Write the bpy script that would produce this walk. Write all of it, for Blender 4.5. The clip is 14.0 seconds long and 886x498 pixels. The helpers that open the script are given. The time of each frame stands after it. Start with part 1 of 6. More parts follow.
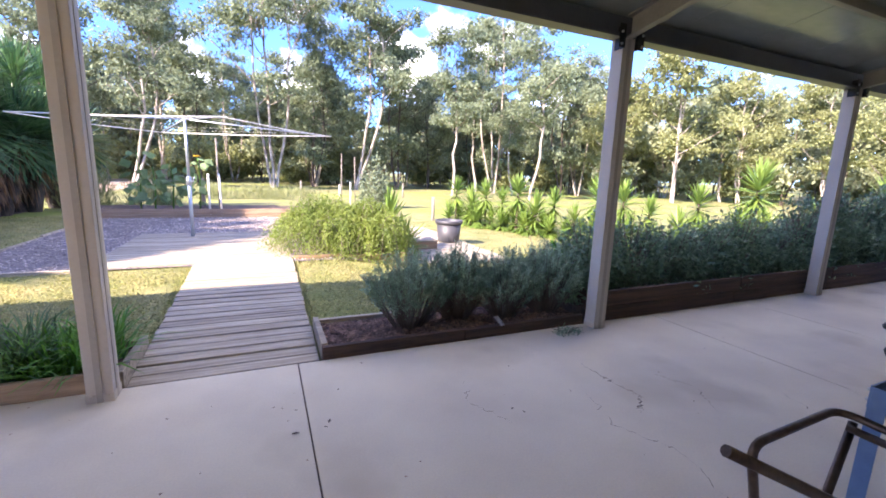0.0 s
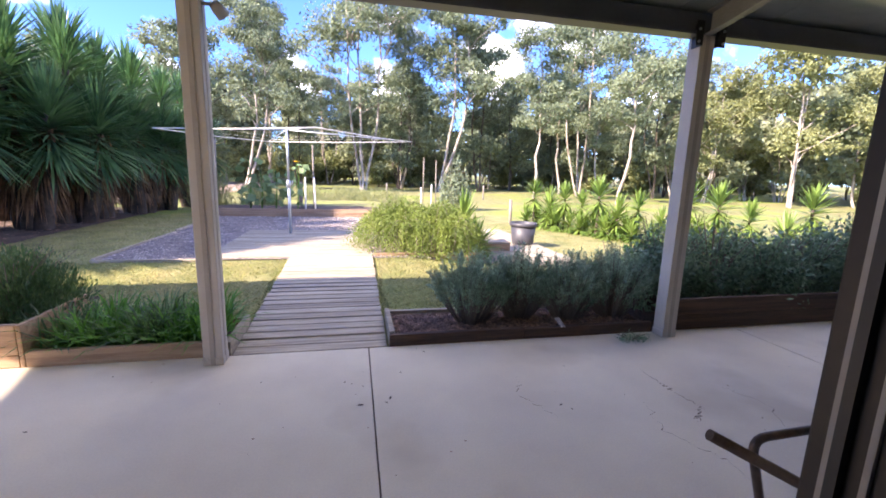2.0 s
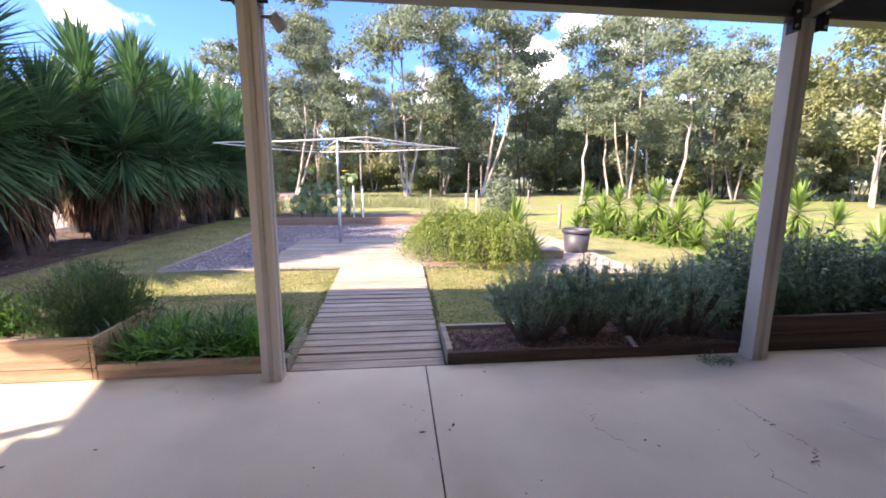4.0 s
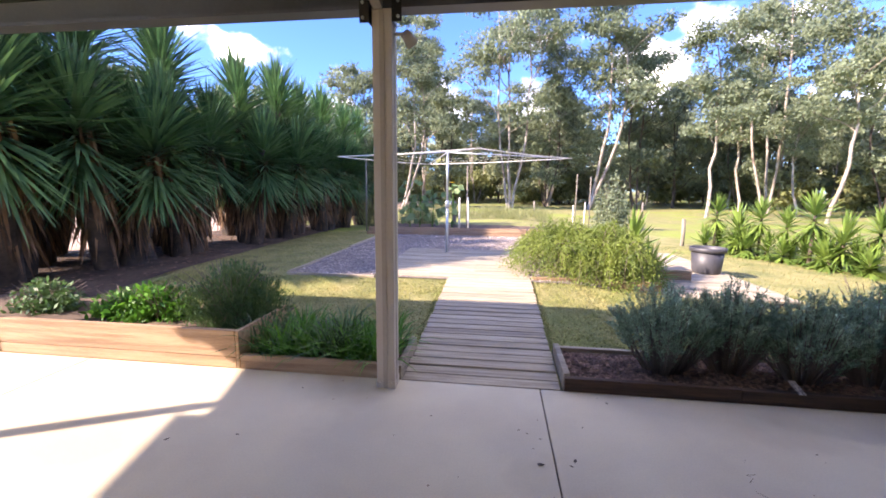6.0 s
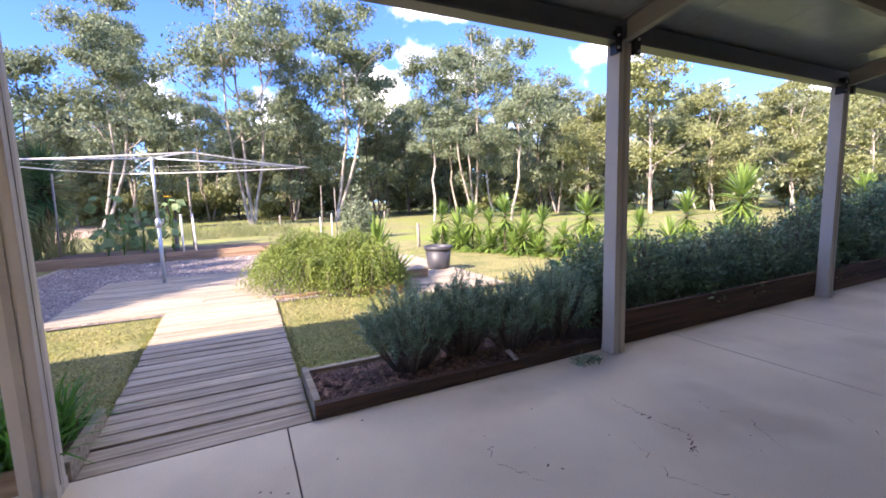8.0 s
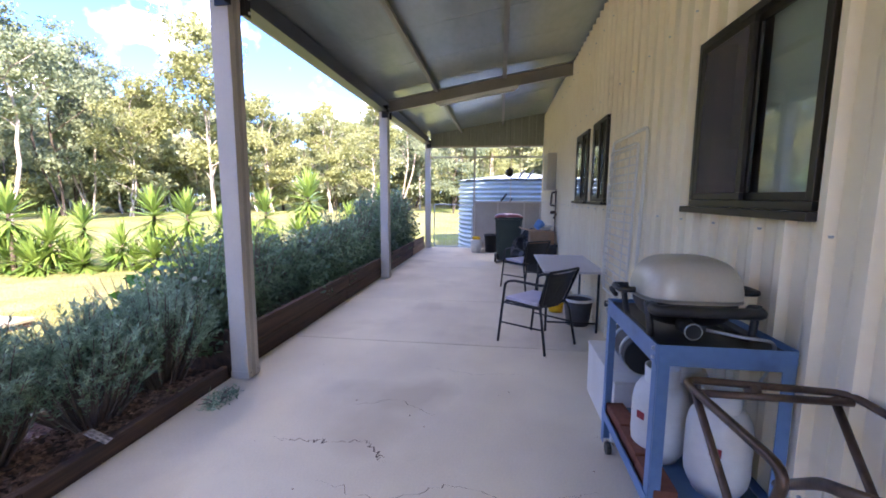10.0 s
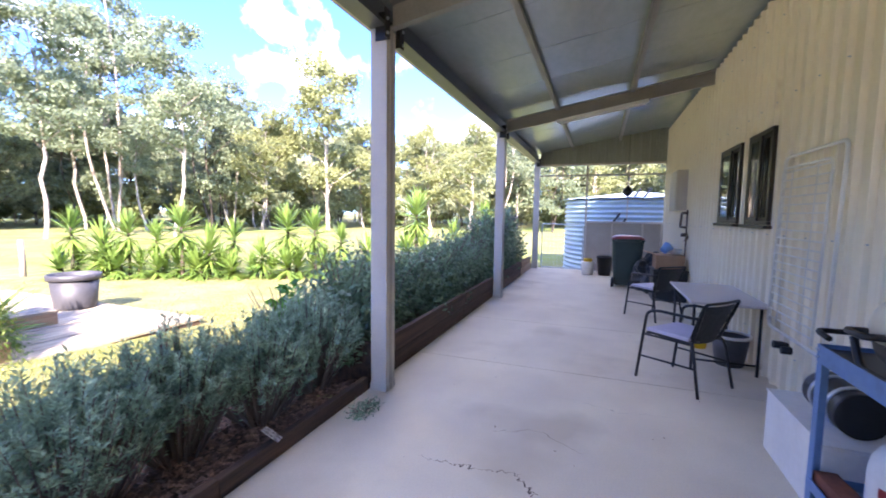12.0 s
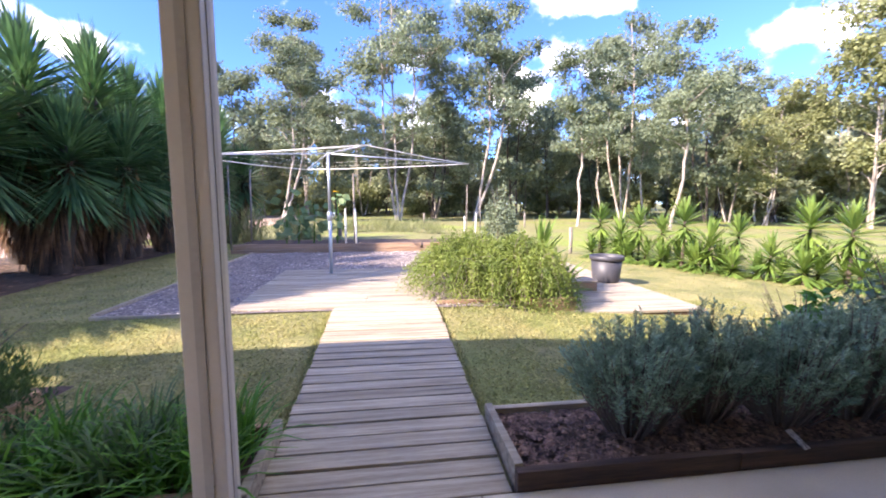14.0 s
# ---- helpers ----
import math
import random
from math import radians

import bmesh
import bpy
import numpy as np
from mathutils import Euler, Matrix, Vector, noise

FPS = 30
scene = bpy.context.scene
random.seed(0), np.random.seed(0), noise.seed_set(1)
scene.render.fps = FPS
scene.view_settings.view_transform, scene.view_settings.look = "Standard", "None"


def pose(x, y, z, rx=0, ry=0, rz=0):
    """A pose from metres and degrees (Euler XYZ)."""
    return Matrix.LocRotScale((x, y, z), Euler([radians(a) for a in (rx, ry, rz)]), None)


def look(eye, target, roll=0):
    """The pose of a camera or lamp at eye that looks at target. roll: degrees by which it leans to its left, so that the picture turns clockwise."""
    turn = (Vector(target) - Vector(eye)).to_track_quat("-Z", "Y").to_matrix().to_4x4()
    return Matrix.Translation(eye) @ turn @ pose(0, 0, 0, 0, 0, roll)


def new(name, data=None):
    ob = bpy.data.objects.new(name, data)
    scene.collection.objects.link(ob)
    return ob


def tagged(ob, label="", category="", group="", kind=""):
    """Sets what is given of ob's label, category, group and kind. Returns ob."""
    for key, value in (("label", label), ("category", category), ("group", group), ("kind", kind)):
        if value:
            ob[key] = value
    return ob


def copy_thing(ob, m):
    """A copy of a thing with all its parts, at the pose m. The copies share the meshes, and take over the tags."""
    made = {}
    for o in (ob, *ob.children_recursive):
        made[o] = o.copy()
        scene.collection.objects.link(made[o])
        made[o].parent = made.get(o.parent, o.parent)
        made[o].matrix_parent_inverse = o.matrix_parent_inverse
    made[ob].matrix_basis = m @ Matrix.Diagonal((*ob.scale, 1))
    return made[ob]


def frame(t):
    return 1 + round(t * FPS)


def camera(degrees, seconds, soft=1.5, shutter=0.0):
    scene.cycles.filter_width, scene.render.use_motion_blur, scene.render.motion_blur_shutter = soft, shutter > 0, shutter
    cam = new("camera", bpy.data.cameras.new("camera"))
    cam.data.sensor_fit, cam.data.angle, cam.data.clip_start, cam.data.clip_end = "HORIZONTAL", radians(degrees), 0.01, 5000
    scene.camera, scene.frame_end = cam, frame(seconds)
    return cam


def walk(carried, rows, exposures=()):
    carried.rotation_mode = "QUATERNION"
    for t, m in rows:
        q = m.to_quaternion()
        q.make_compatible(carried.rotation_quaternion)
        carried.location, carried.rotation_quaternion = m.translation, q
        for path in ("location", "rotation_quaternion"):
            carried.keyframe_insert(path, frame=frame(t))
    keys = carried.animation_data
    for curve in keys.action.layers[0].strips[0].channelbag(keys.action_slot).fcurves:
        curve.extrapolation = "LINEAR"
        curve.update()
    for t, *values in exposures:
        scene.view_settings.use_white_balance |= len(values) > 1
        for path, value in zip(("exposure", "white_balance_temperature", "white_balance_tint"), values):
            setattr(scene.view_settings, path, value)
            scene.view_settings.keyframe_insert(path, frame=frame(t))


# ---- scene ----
import itertools

cam = camera(94.1, 14.0, soft=1.75, shutter=0.12)
PATH = [
    (0, (-0.167, 0.026, 1.511), (0.622, 1.829, 1.156), 2.0),
    (0.5, (-0.11, 0.047, 1.536), (0.602, 1.886, 1.202), 0.7),
    (1, (-0.113, -0.034, 1.53), (0.491, 1.846, 1.212), 0.4),
    (1.5, (-0.128, -0.171, 1.517), (0.363, 1.737, 1.174), 1.3),
    (2, (-0.079, -0.234, 1.533), (0.339, 1.689, 1.176), 1.7),
    (4.5, (-0.248, 0.053, 1.566), (-0.179, 2.025, 1.242), 0.0),
    (5, (-0.313, 0.078, 1.569), (-0.482, 2.047, 1.265), 0.5),
    (5.5, (-0.345, 0.076, 1.561), (-0.672, 2.028, 1.273), 0.7),
    (6.5, (-0.299, 0.166, 1.561), (-0.324, 2.145, 1.273), 0.0),
    (7, (-0.238, 0.175, 1.538), (0.123, 2.119, 1.239), -0.4),
    (7.5, (-0.194, 0.236, 1.511), (0.503, 2.084, 1.198), -0.1),
    (8, (-0.138, 0.439, 1.491), (0.73, 2.225, 1.254), -1.7),
    (8.5, (-0.134, 0.69, 1.463), (0.927, 2.374, 1.274), -2.6),
    (9, (0.001, 0.963, 1.39), (1.684, 2.014, 1.141), -2.0),
    (9.2, (0.028, 1.028, 1.406), (1.838, 1.832, 1.129), -2.0),
    (11.3, (0.187, 1.407, 1.399), (2.173, 1.487, 1.177), 1.2),
    (11.5, (0.168, 1.436, 1.402), (2.144, 1.66, 1.191), 1.1),
    (12, (0.085, 1.566, 1.422), (1.948, 2.271, 1.253), 0.8),
    (12.5, (-0.032, 1.631, 1.429), (1.525, 2.878, 1.281), 0.7),
    (13, (-0.167, 1.568, 1.465), (0.954, 3.218, 1.314), 0.6),
    (13.5, (-0.292, 1.503, 1.478), (0.428, 3.361, 1.308), 0.5),
    (14, (-0.429, 1.371, 1.473), (-0.156, 3.34, 1.251), 0.1),
]
SUN_POWER, SKY = 2.0, 0.15
SKY_TINT = (0.125, 0.232, 0.455, 1)
CLOUD = (7.4, 7.6, 7.7, 1)
# azimuth from +y, elevation, half width and half height of each cloud bank, degrees
CLOUDS = [(-30.7, 16.0, 4.0, 1.9), (-22.9, 9.6, 4.0, 1.9), (18.5, 14.0, 5.0, 4.5), (23.5, 17.3, 6.0, 3.0), (39.5, 11.0, 4.5, 3.2), (26.0, 23.6, 4.0, 1.9), (46.0, 17.3, 4.0, 1.5), (57.5, 18.8, 4.6, 3.2), (48.0, 21.7, 2.4, 1.5), (31.0, 17.5, 2.2, 1.2), (74.0, 8.5, 9.0, 4.0), (90.0, 22.0, 9.0, 5.0), (-60.0, 30.0, 10.0, 5.0), (120.0, 15.0, 14.0, 6.0), (-110.0, 25.0, 13.0, 6.0), (170.0, 30.0, 15.0, 8.0), (10.0, 45.0, 14.0, 8.0), (70.0, 50.0, 14.0, 9.0)]
EXPOSURES = [(0, 3.42, 7150, 26), (1, 3.30, 7200, 26), (2, 3.25, 7250, 26), (4.5, 3.10, 7500, 26), (6, 3.08, 7500, 26), (7.5, 3.04, 7300, 26), (8.5, 3.02, 7250, 26), (9.2, 3.32, 7200, 26), (11.3, 4.20, 7050, 26), (12, 3.90, 6800, 26), (12.5, 3.32, 6900, 26), (13, 2.92, 7000, 26), (14, 3.04, 7100, 26)]
walk(cam, [(t, look(eye, target, roll)) for t, eye, target, roll in PATH], EXPOSURES)

# world, sun, exposure
SUN = Vector((-1.38, -0.69, 1.0)).normalized()
world = bpy.data.worlds.new("world")
scene.world = world
world.use_nodes = True
wn, wl = world.node_tree.nodes, world.node_tree.links
wn.clear()
sky = wn.new("ShaderNodeTexSky")
sky.sky_type = "NISHITA"
sky.sun_disc = False
sky.sun_elevation = math.asin(SUN.z)
sky.sun_rotation = math.atan2(SUN.x, SUN.y) % (2 * math.pi)
sky.air_density, sky.dust_density, sky.ozone_density = 1.0, 0.3, 2.5
bg = wn.new("ShaderNodeBackground")
bg.inputs["Strength"].default_value = SKY
wout = wn.new("ShaderNodeOutputWorld")
tc = wn.new("ShaderNodeTexCoord")
cn = wn.new("ShaderNodeTexNoise")
cn.inputs["Scale"].default_value = 9.0
cn.inputs["Detail"].default_value = 8.0
cn.inputs["Roughness"].default_value = 0.52
wl.new(tc.outputs["Generated"], cn.inputs["Vector"])


def sky_math(op, a, b):
    m = wn.new("ShaderNodeMath")
    m.operation = op
    for k, v in enumerate((a, b)):
        if isinstance(v, (int, float)):
            m.inputs[k].default_value = v
        else:
            wl.new(v, m.inputs[k])
    return m.outputs[0]


banks = 0.0
for az, el, wide, high in CLOUDS:
    turn_to = wn.new("ShaderNodeVectorRotate")
    turn_to.rotation_type = "Z_AXIS"
    turn_to.inputs["Angle"].default_value = radians(az)
    wl.new(tc.outputs["Generated"], turn_to.inputs["Vector"])
    off = wn.new("ShaderNodeVectorMath")
    off.operation = "SUBTRACT"
    off.inputs[1].default_value = (0.0, math.cos(radians(el)), math.sin(radians(el)))
    wl.new(turn_to.outputs[0], off.inputs[0])
    fit = wn.new("ShaderNodeVectorMath")
    fit.operation = "MULTIPLY"
    fit.inputs[1].default_value = (1 / math.sin(radians(wide)), 1.0, 1 / math.sin(radians(high)))
    wl.new(off.outputs[0], fit.inputs[0])
    far_off = wn.new("ShaderNodeVectorMath")
    far_off.operation = "LENGTH"
    wl.new(fit.outputs[0], far_off.inputs[0])
    banks = sky_math("MAXIMUM", banks, sky_math("SUBTRACT", 1.0, sky_math("MULTIPLY", far_off.outputs["Value"], 0.8)))
wisp = sky_math("MULTIPLY", sky_math("SUBTRACT", cn.outputs["Fac"], 0.5), 3.8)
cloud_mass = sky_math("ADD", banks, wisp)
cr = wn.new("ShaderNodeMapRange")
cr.interpolation_type = "SMOOTHSTEP"
cr.inputs["From Min"].default_value = 0.2
cr.inputs["From Max"].default_value = 1.2
wl.new(cloud_mass, cr.inputs["Value"])
mixc = wn.new("ShaderNodeMix")
mixc.data_type = "RGBA"
mixc.inputs["B"].default_value = CLOUD
blue = wn.new("ShaderNodeMix")
blue.data_type = "RGBA"
blue.blend_type = "MULTIPLY"
blue.inputs["Factor"].default_value = 1.0
blue.inputs["B"].default_value = SKY_TINT
wl.new(sky.outputs[0], blue.inputs["A"])
wl.new(blue.outputs["Result"], mixc.inputs["A"])
wl.new(cr.outputs[0], mixc.inputs["Factor"])
wl.new(mixc.outputs["Result"], bg.inputs["Color"])
wl.new(bg.outputs[0], wout.inputs[0])
sun = new("sun", bpy.data.lights.new("sun", "SUN"))
sun.data.energy, sun.data.angle, sun.data.color = SUN_POWER, radians(0.53), (1.0, 0.95, 0.86)
sun.matrix_world = look(tuple(SUN * 50), (0, 0, 0))

# ---- materials ----


def srgb(r, g, b):
    return tuple(c / 12.92 if c <= 0.04045 else ((c + 0.055) / 1.055) ** 2.4 for c in (r / 255, g / 255, b / 255)) + (1,)


def material(name, a, b, scale=6.0, rough=0.7, bump=0.2, fine=60.0, metal=0.0, stretch=(1, 1, 1), spot=None, spot_scale=2.0, spot_at=0.6, vary=0.0, island=0.0, leaf=0.0, coords="Object", dist=0.01):
    """Colours a and b mixed by broad noise, a fine grain, optional stains and per-piece variation."""
    m = bpy.data.materials.new(name)
    m.use_nodes = True
    n, l = m.node_tree.nodes, m.node_tree.links
    p = n["Principled BSDF"]
    p.inputs["Roughness"].default_value, p.inputs["Metallic"].default_value = rough, metal
    t = n.new("ShaderNodeTexCoord")
    mp = n.new("ShaderNodeMapping")
    mp.inputs["Scale"].default_value = stretch
    src = t.outputs[coords]
    if vary:
        oi = n.new("ShaderNodeObjectInfo")
        ad = n.new("ShaderNodeVectorMath")
        ad.operation = "ADD"
        sc = n.new("ShaderNodeVectorMath")
        sc.operation = "SCALE"
        sc.inputs[3].default_value = 37.0
        cb = n.new("ShaderNodeCombineXYZ")
        for k in range(3):
            l.new(oi.outputs["Random"], cb.inputs[k])
        l.new(cb.outputs[0], sc.inputs[0])
        l.new(src, ad.inputs[0])
        l.new(sc.outputs[0], ad.inputs[1])
        src = ad.outputs[0]
    l.new(src, mp.inputs[0])
    n1 = n.new("ShaderNodeTexNoise")
    n1.inputs["Scale"].default_value, n1.inputs["Detail"].default_value = scale, 5.0
    n2 = n.new("ShaderNodeTexNoise")
    n2.inputs["Scale"].default_value, n2.inputs["Detail"].default_value = fine, 3.0
    l.new(mp.outputs[0], n1.inputs[0])
    l.new(mp.outputs[0], n2.inputs[0])
    add = n.new("ShaderNodeMath")
    add.operation = "MULTIPLY_ADD"
    add.inputs[1].default_value, add.inputs[2].default_value = 0.45, -0.22
    l.new(n2.outputs["Fac"], add.inputs[0])
    sm = n.new("ShaderNodeMath")
    l.new(n1.outputs["Fac"], sm.inputs[0])
    l.new(add.outputs[0], sm.inputs[1])
    mr = n.new("ShaderNodeMapRange")
    mr.inputs["From Min"].default_value, mr.inputs["From Max"].default_value = 0.3, 0.7
    l.new(sm.outputs[0], mr.inputs["Value"])
    mix = n.new("ShaderNodeMix")
    mix.data_type = "RGBA"
    mix.inputs["A"].default_value, mix.inputs["B"].default_value = a, b
    l.new(mr.outputs[0], mix.inputs["Factor"])
    col = mix.outputs["Result"]
    if spot:
        n3 = n.new("ShaderNodeTexNoise")
        n3.inputs["Scale"].default_value, n3.inputs["Detail"].default_value = spot_scale, 4.0
        l.new(mp.outputs[0], n3.inputs[0])
        m3 = n.new("ShaderNodeMapRange")
        m3.inputs["From Min"].default_value, m3.inputs["From Max"].default_value = spot_at, spot_at + 0.12
        l.new(n3.outputs["Fac"], m3.inputs["Value"])
        x3 = n.new("ShaderNodeMix")
        x3.data_type = "RGBA"
        x3.inputs["B"].default_value = spot
        l.new(m3.outputs[0], x3.inputs["Factor"])
        l.new(col, x3.inputs["A"])
        col = x3.outputs["Result"]
    if vary or island:
        if island:
            g = n.new("ShaderNodeNewGeometry")
            r = g.outputs["Random Per Island"]
        else:
            r = oi.outputs["Random"]
        amt = vary or island
        v = n.new("ShaderNodeMapRange")
        v.inputs["To Min"].default_value, v.inputs["To Max"].default_value = 1 - amt, 1 + amt
        l.new(r, v.inputs["Value"])
        h = n.new("ShaderNodeHueSaturation")
        l.new(v.outputs[0], h.inputs["Value"])
        l.new(col, h.inputs["Color"])
        col = h.outputs["Color"]
    l.new(col, p.inputs["Base Color"])
    if bump:
        b1 = n.new("ShaderNodeBump")
        b1.inputs["Strength"].default_value, b1.inputs["Distance"].default_value = bump, dist
        l.new(sm.outputs[0], b1.inputs["Height"])
        l.new(b1.outputs[0], p.inputs["Normal"])
    if leaf:
        tr = n.new("ShaderNodeBsdfTranslucent")
        ms = n.new("ShaderNodeMixShader")
        ms.inputs[0].default_value = leaf
        l.new(col, tr.inputs["Color"])
        l.new(p.outputs[0], ms.inputs[1])
        l.new(tr.outputs[0], ms.inputs[2])
        l.new(ms.outputs[0], n["Material Output"].inputs[0])
    return m


def glass(name, tint=(0.9, 0.95, 0.93, 1)):
    m = bpy.data.materials.new(name)
    m.use_nodes = True
    p = m.node_tree.nodes["Principled BSDF"]
    p.inputs["Base Color"].default_value = tint
    p.inputs["Roughness"].default_value = 0.02
    p.inputs["Transmission Weight"].default_value = 1.0
    p.inputs["IOR"].default_value = 1.45
    return m


CONCRETE = material("broom_finished_concrete", srgb(212, 201, 176), srgb(196, 184, 161), 1.4, 0.75, 0.12, 90, spot=srgb(186, 173, 149), spot_scale=0.8, spot_at=0.54, coords="Object", dist=0.004)
PAINT = material("cream_painted_steel", srgb(196, 186, 172), srgb(186, 176, 162), 2, 0.5, 0.05, 40)
# the edge beam's unlit look is put into this dark colour
BEAM_SHADED = material("cream_steel_darkened_for_shade", srgb(84, 86, 94), srgb(72, 74, 82), 2, 0.4, 0.05, 40)
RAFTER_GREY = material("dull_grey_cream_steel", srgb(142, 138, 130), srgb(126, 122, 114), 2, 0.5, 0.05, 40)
# grey-green gable tone, darkened to hold the shade under the roof end
GABLE_SHADED = material("shade_toned_gable_cladding", srgb(150, 152, 134), srgb(134, 138, 122), 1.5, 0.5, 0.03, 20)
PAINT_DARK = material("grey_cream_painted_steel", srgb(176, 166, 152), srgb(160, 150, 138), 2, 0.5, 0.05, 40)
CLADDING = material("cream_wall_cladding", srgb(248, 237, 212), srgb(242, 229, 202), 1.5, 0.45, 0.03, 20, spot=srgb(216, 200, 176), spot_scale=1.4, spot_at=0.66)
CEIL = material("insulated_roof_underside", srgb(186, 192, 184), srgb(170, 178, 170), 0.8, 0.24, 0.35, 7, stretch=(1, 2.2, 1), metal=0.35, dist=0.02)
WOOD_GREY = material("weathered_grey_pine_board", srgb(184, 172, 150), srgb(136, 123, 105), 3.0, 0.85, 0.5, 30, stretch=(0.5, 9, 9), vary=0.16, spot=srgb(88, 76, 66), spot_scale=1.6, spot_at=0.64)
SLEEPER = material("treated_pine_sleeper", srgb(180, 150, 120), srgb(136, 108, 84), 3.0, 0.85, 0.5, 30, stretch=(0.4, 8, 8), vary=0.12)
SLEEPER_DARK = material("dark_brown_sleeper", srgb(98, 76, 62), srgb(60, 46, 40), 3.0, 0.85, 0.5, 30, stretch=(0.4, 8, 8), vary=0.15)
GRASS_GROUND = material("mown_grass", srgb(102, 108, 60), srgb(150, 142, 94), 2.2, 0.95, 1.0, 26, spot=srgb(126, 140, 58), spot_scale=0.18, spot_at=0.5, dist=0.05)
BLADE = material("grass_blades", srgb(134, 142, 80), srgb(172, 164, 112), 2.5, 0.8, 0, 30, island=0.3, leaf=0.3)
SOIL = material("bare_soil", srgb(104, 86, 72), srgb(70, 56, 46), 2, 0.95, 0.8, 20, dist=0.03)
DRIVE = material("pale_gravel_drive", srgb(196, 170, 150), srgb(170, 146, 128), 1, 0.95, 0.4, 30)
BARK_CHIP = material("pine_bark_chips", srgb(146, 116, 100), srgb(86, 68, 60), 8, 0.9, 0.3, 40, island=0.5)
GRAVEL = material("river_gravel", srgb(196, 180, 168), srgb(132, 122, 118), 3, 0.8, 0.2, 30, island=0.45)
GRAVEL_BED = material("gravel_bed", srgb(150, 138, 130), srgb(96, 88, 86), 14, 0.9, 1.0, 45, dist=0.02)
BARK_WHITE = material("pale_gum_bark", srgb(184, 174, 160), srgb(122, 110, 100), 1.4, 0.8, 0.3, 12, spot=srgb(92, 80, 72), spot_scale=0.8, spot_at=0.55)
BARK_DARK = material("dark_rough_bark", srgb(96, 84, 74), srgb(58, 50, 44), 3, 0.95, 0.8, 20)
LEAF_GUM = material("gum_leaves", srgb(142, 154, 122), srgb(106, 120, 94), 0.5, 0.7, 0, 4, island=0.3, leaf=0.42)
LEAF_GUM_YELLOW = material("olive_gum_leaves", srgb(156, 160, 110), srgb(122, 130, 86), 0.5, 0.7, 0, 4, island=0.3, leaf=0.42)
# far leaves are coloured paler to put distance haze into the foliage
LEAF_FAR = material("haze_paled_distant_leaves", srgb(170, 176, 140), srgb(132, 142, 110), 0.5, 0.75, 0, 4, island=0.3, leaf=0.42)
LEAF_DARK = material("dark_green_leaves", srgb(92, 122, 72), srgb(60, 92, 52), 1, 0.5, 0, 5, island=0.35, leaf=0.25)
LEAF_ROSEMARY = material("rosemary_needles", srgb(156, 182, 154), srgb(108, 138, 114), 2, 0.6, 0, 5, island=0.35, leaf=0.3)
LEAF_BRIGHT = material("weeping_shrub_leaves", srgb(138, 154, 70), srgb(92, 114, 50), 2, 0.6, 0, 5, island=0.35, leaf=0.35)
LEAF_HEDGE = material("glossy_hedge_leaves", srgb(130, 156, 122), srgb(84, 114, 86), 2, 0.4, 0, 5, island=0.35, leaf=0.35)
LEAF_YUCCA = material("yucca_blades", srgb(104, 142, 88), srgb(62, 100, 66), 2, 0.38, 0, 5, island=0.35, leaf=0.2)
LEAF_YUCCA_LIGHT = material("young_yucca_blades", srgb(136, 160, 78), srgb(92, 126, 62), 2, 0.42, 0, 5, island=0.3, leaf=0.35)
LEAF_DEAD = material("dead_yucca_blades", srgb(150, 118, 88), srgb(92, 70, 54), 3, 0.9, 0, 10, island=0.45, leaf=0.1)
LEAF_PALE = material("pale_broad_leaves", srgb(140, 164, 112), srgb(100, 130, 84), 2, 0.6, 0, 10, island=0.3, leaf=0.35)
LEAF_HERB = material("fresh_green_leaves", srgb(96, 150, 50), srgb(64, 118, 44), 2, 0.5, 0, 10, island=0.3, leaf=0.35)
TWIG = material("grey_twigs", srgb(134, 118, 110), srgb(92, 80, 74), 4, 0.9, 0, 10)
GALV = material("galvanised_steel", srgb(196, 202, 206), srgb(168, 176, 182), 3, 0.4, 0.05, 40, metal=0.7)
TANK_STEEL = material("blue_grey_coated_steel", srgb(176, 196, 206), srgb(160, 182, 194), 1, 0.4, 0.03, 20, metal=0.2)
BLACK = material("black_plastic", srgb(36, 36, 38), srgb(26, 26, 28), 4, 0.45, 0.05, 50)
BLACK_METAL = material("black_powder_coat", srgb(48, 46, 46), srgb(34, 33, 34), 4, 0.4, 0.05, 50, metal=0.3)
BRONZE = material("brown_steel_tube", srgb(112, 92, 80), srgb(72, 58, 52), 6, 0.35, 0.1, 50, metal=0.6)
POT_GREY = material("grey_plastic_pot", srgb(72, 72, 77), srgb(56, 56, 61), 3, 0.5, 0.05, 30)
BIN_GREEN = material("dark_green_bin_plastic", srgb(44, 62, 56), srgb(32, 48, 44), 3, 0.45, 0.05, 40)
BIN_RED = material("red_bin_lid", srgb(150, 34, 44), srgb(124, 24, 36), 3, 0.45, 0.05, 40)
BLUE_STEEL = material("blue_painted_steel", srgb(98, 134, 176), srgb(80, 116, 160), 3, 0.4, 0.08, 30, spot=srgb(66, 88, 120), spot_scale=4, spot_at=0.66)
WHITE_PAINT = material("white_enamel", srgb(224, 222, 216), srgb(208, 206, 200), 3, 0.4, 0.05, 30)
WHITE_WIRE = material("white_coated_wire", srgb(236, 232, 222), srgb(224, 220, 210), 3, 0.4, 0, 30)
LID_GREY = material("warm_grey_enamel_lid", srgb(200, 193, 178), srgb(188, 181, 166), 2, 0.36, 0.05, 60, metal=0.2)
CUSHION = material("pale_lilac_cushion", srgb(206, 200, 214), srgb(190, 184, 200), 6, 0.9, 0.3, 90)
WICKER = material("black_woven_wicker", srgb(44, 42, 44), srgb(26, 25, 27), 30, 0.6, 0.6, 120)
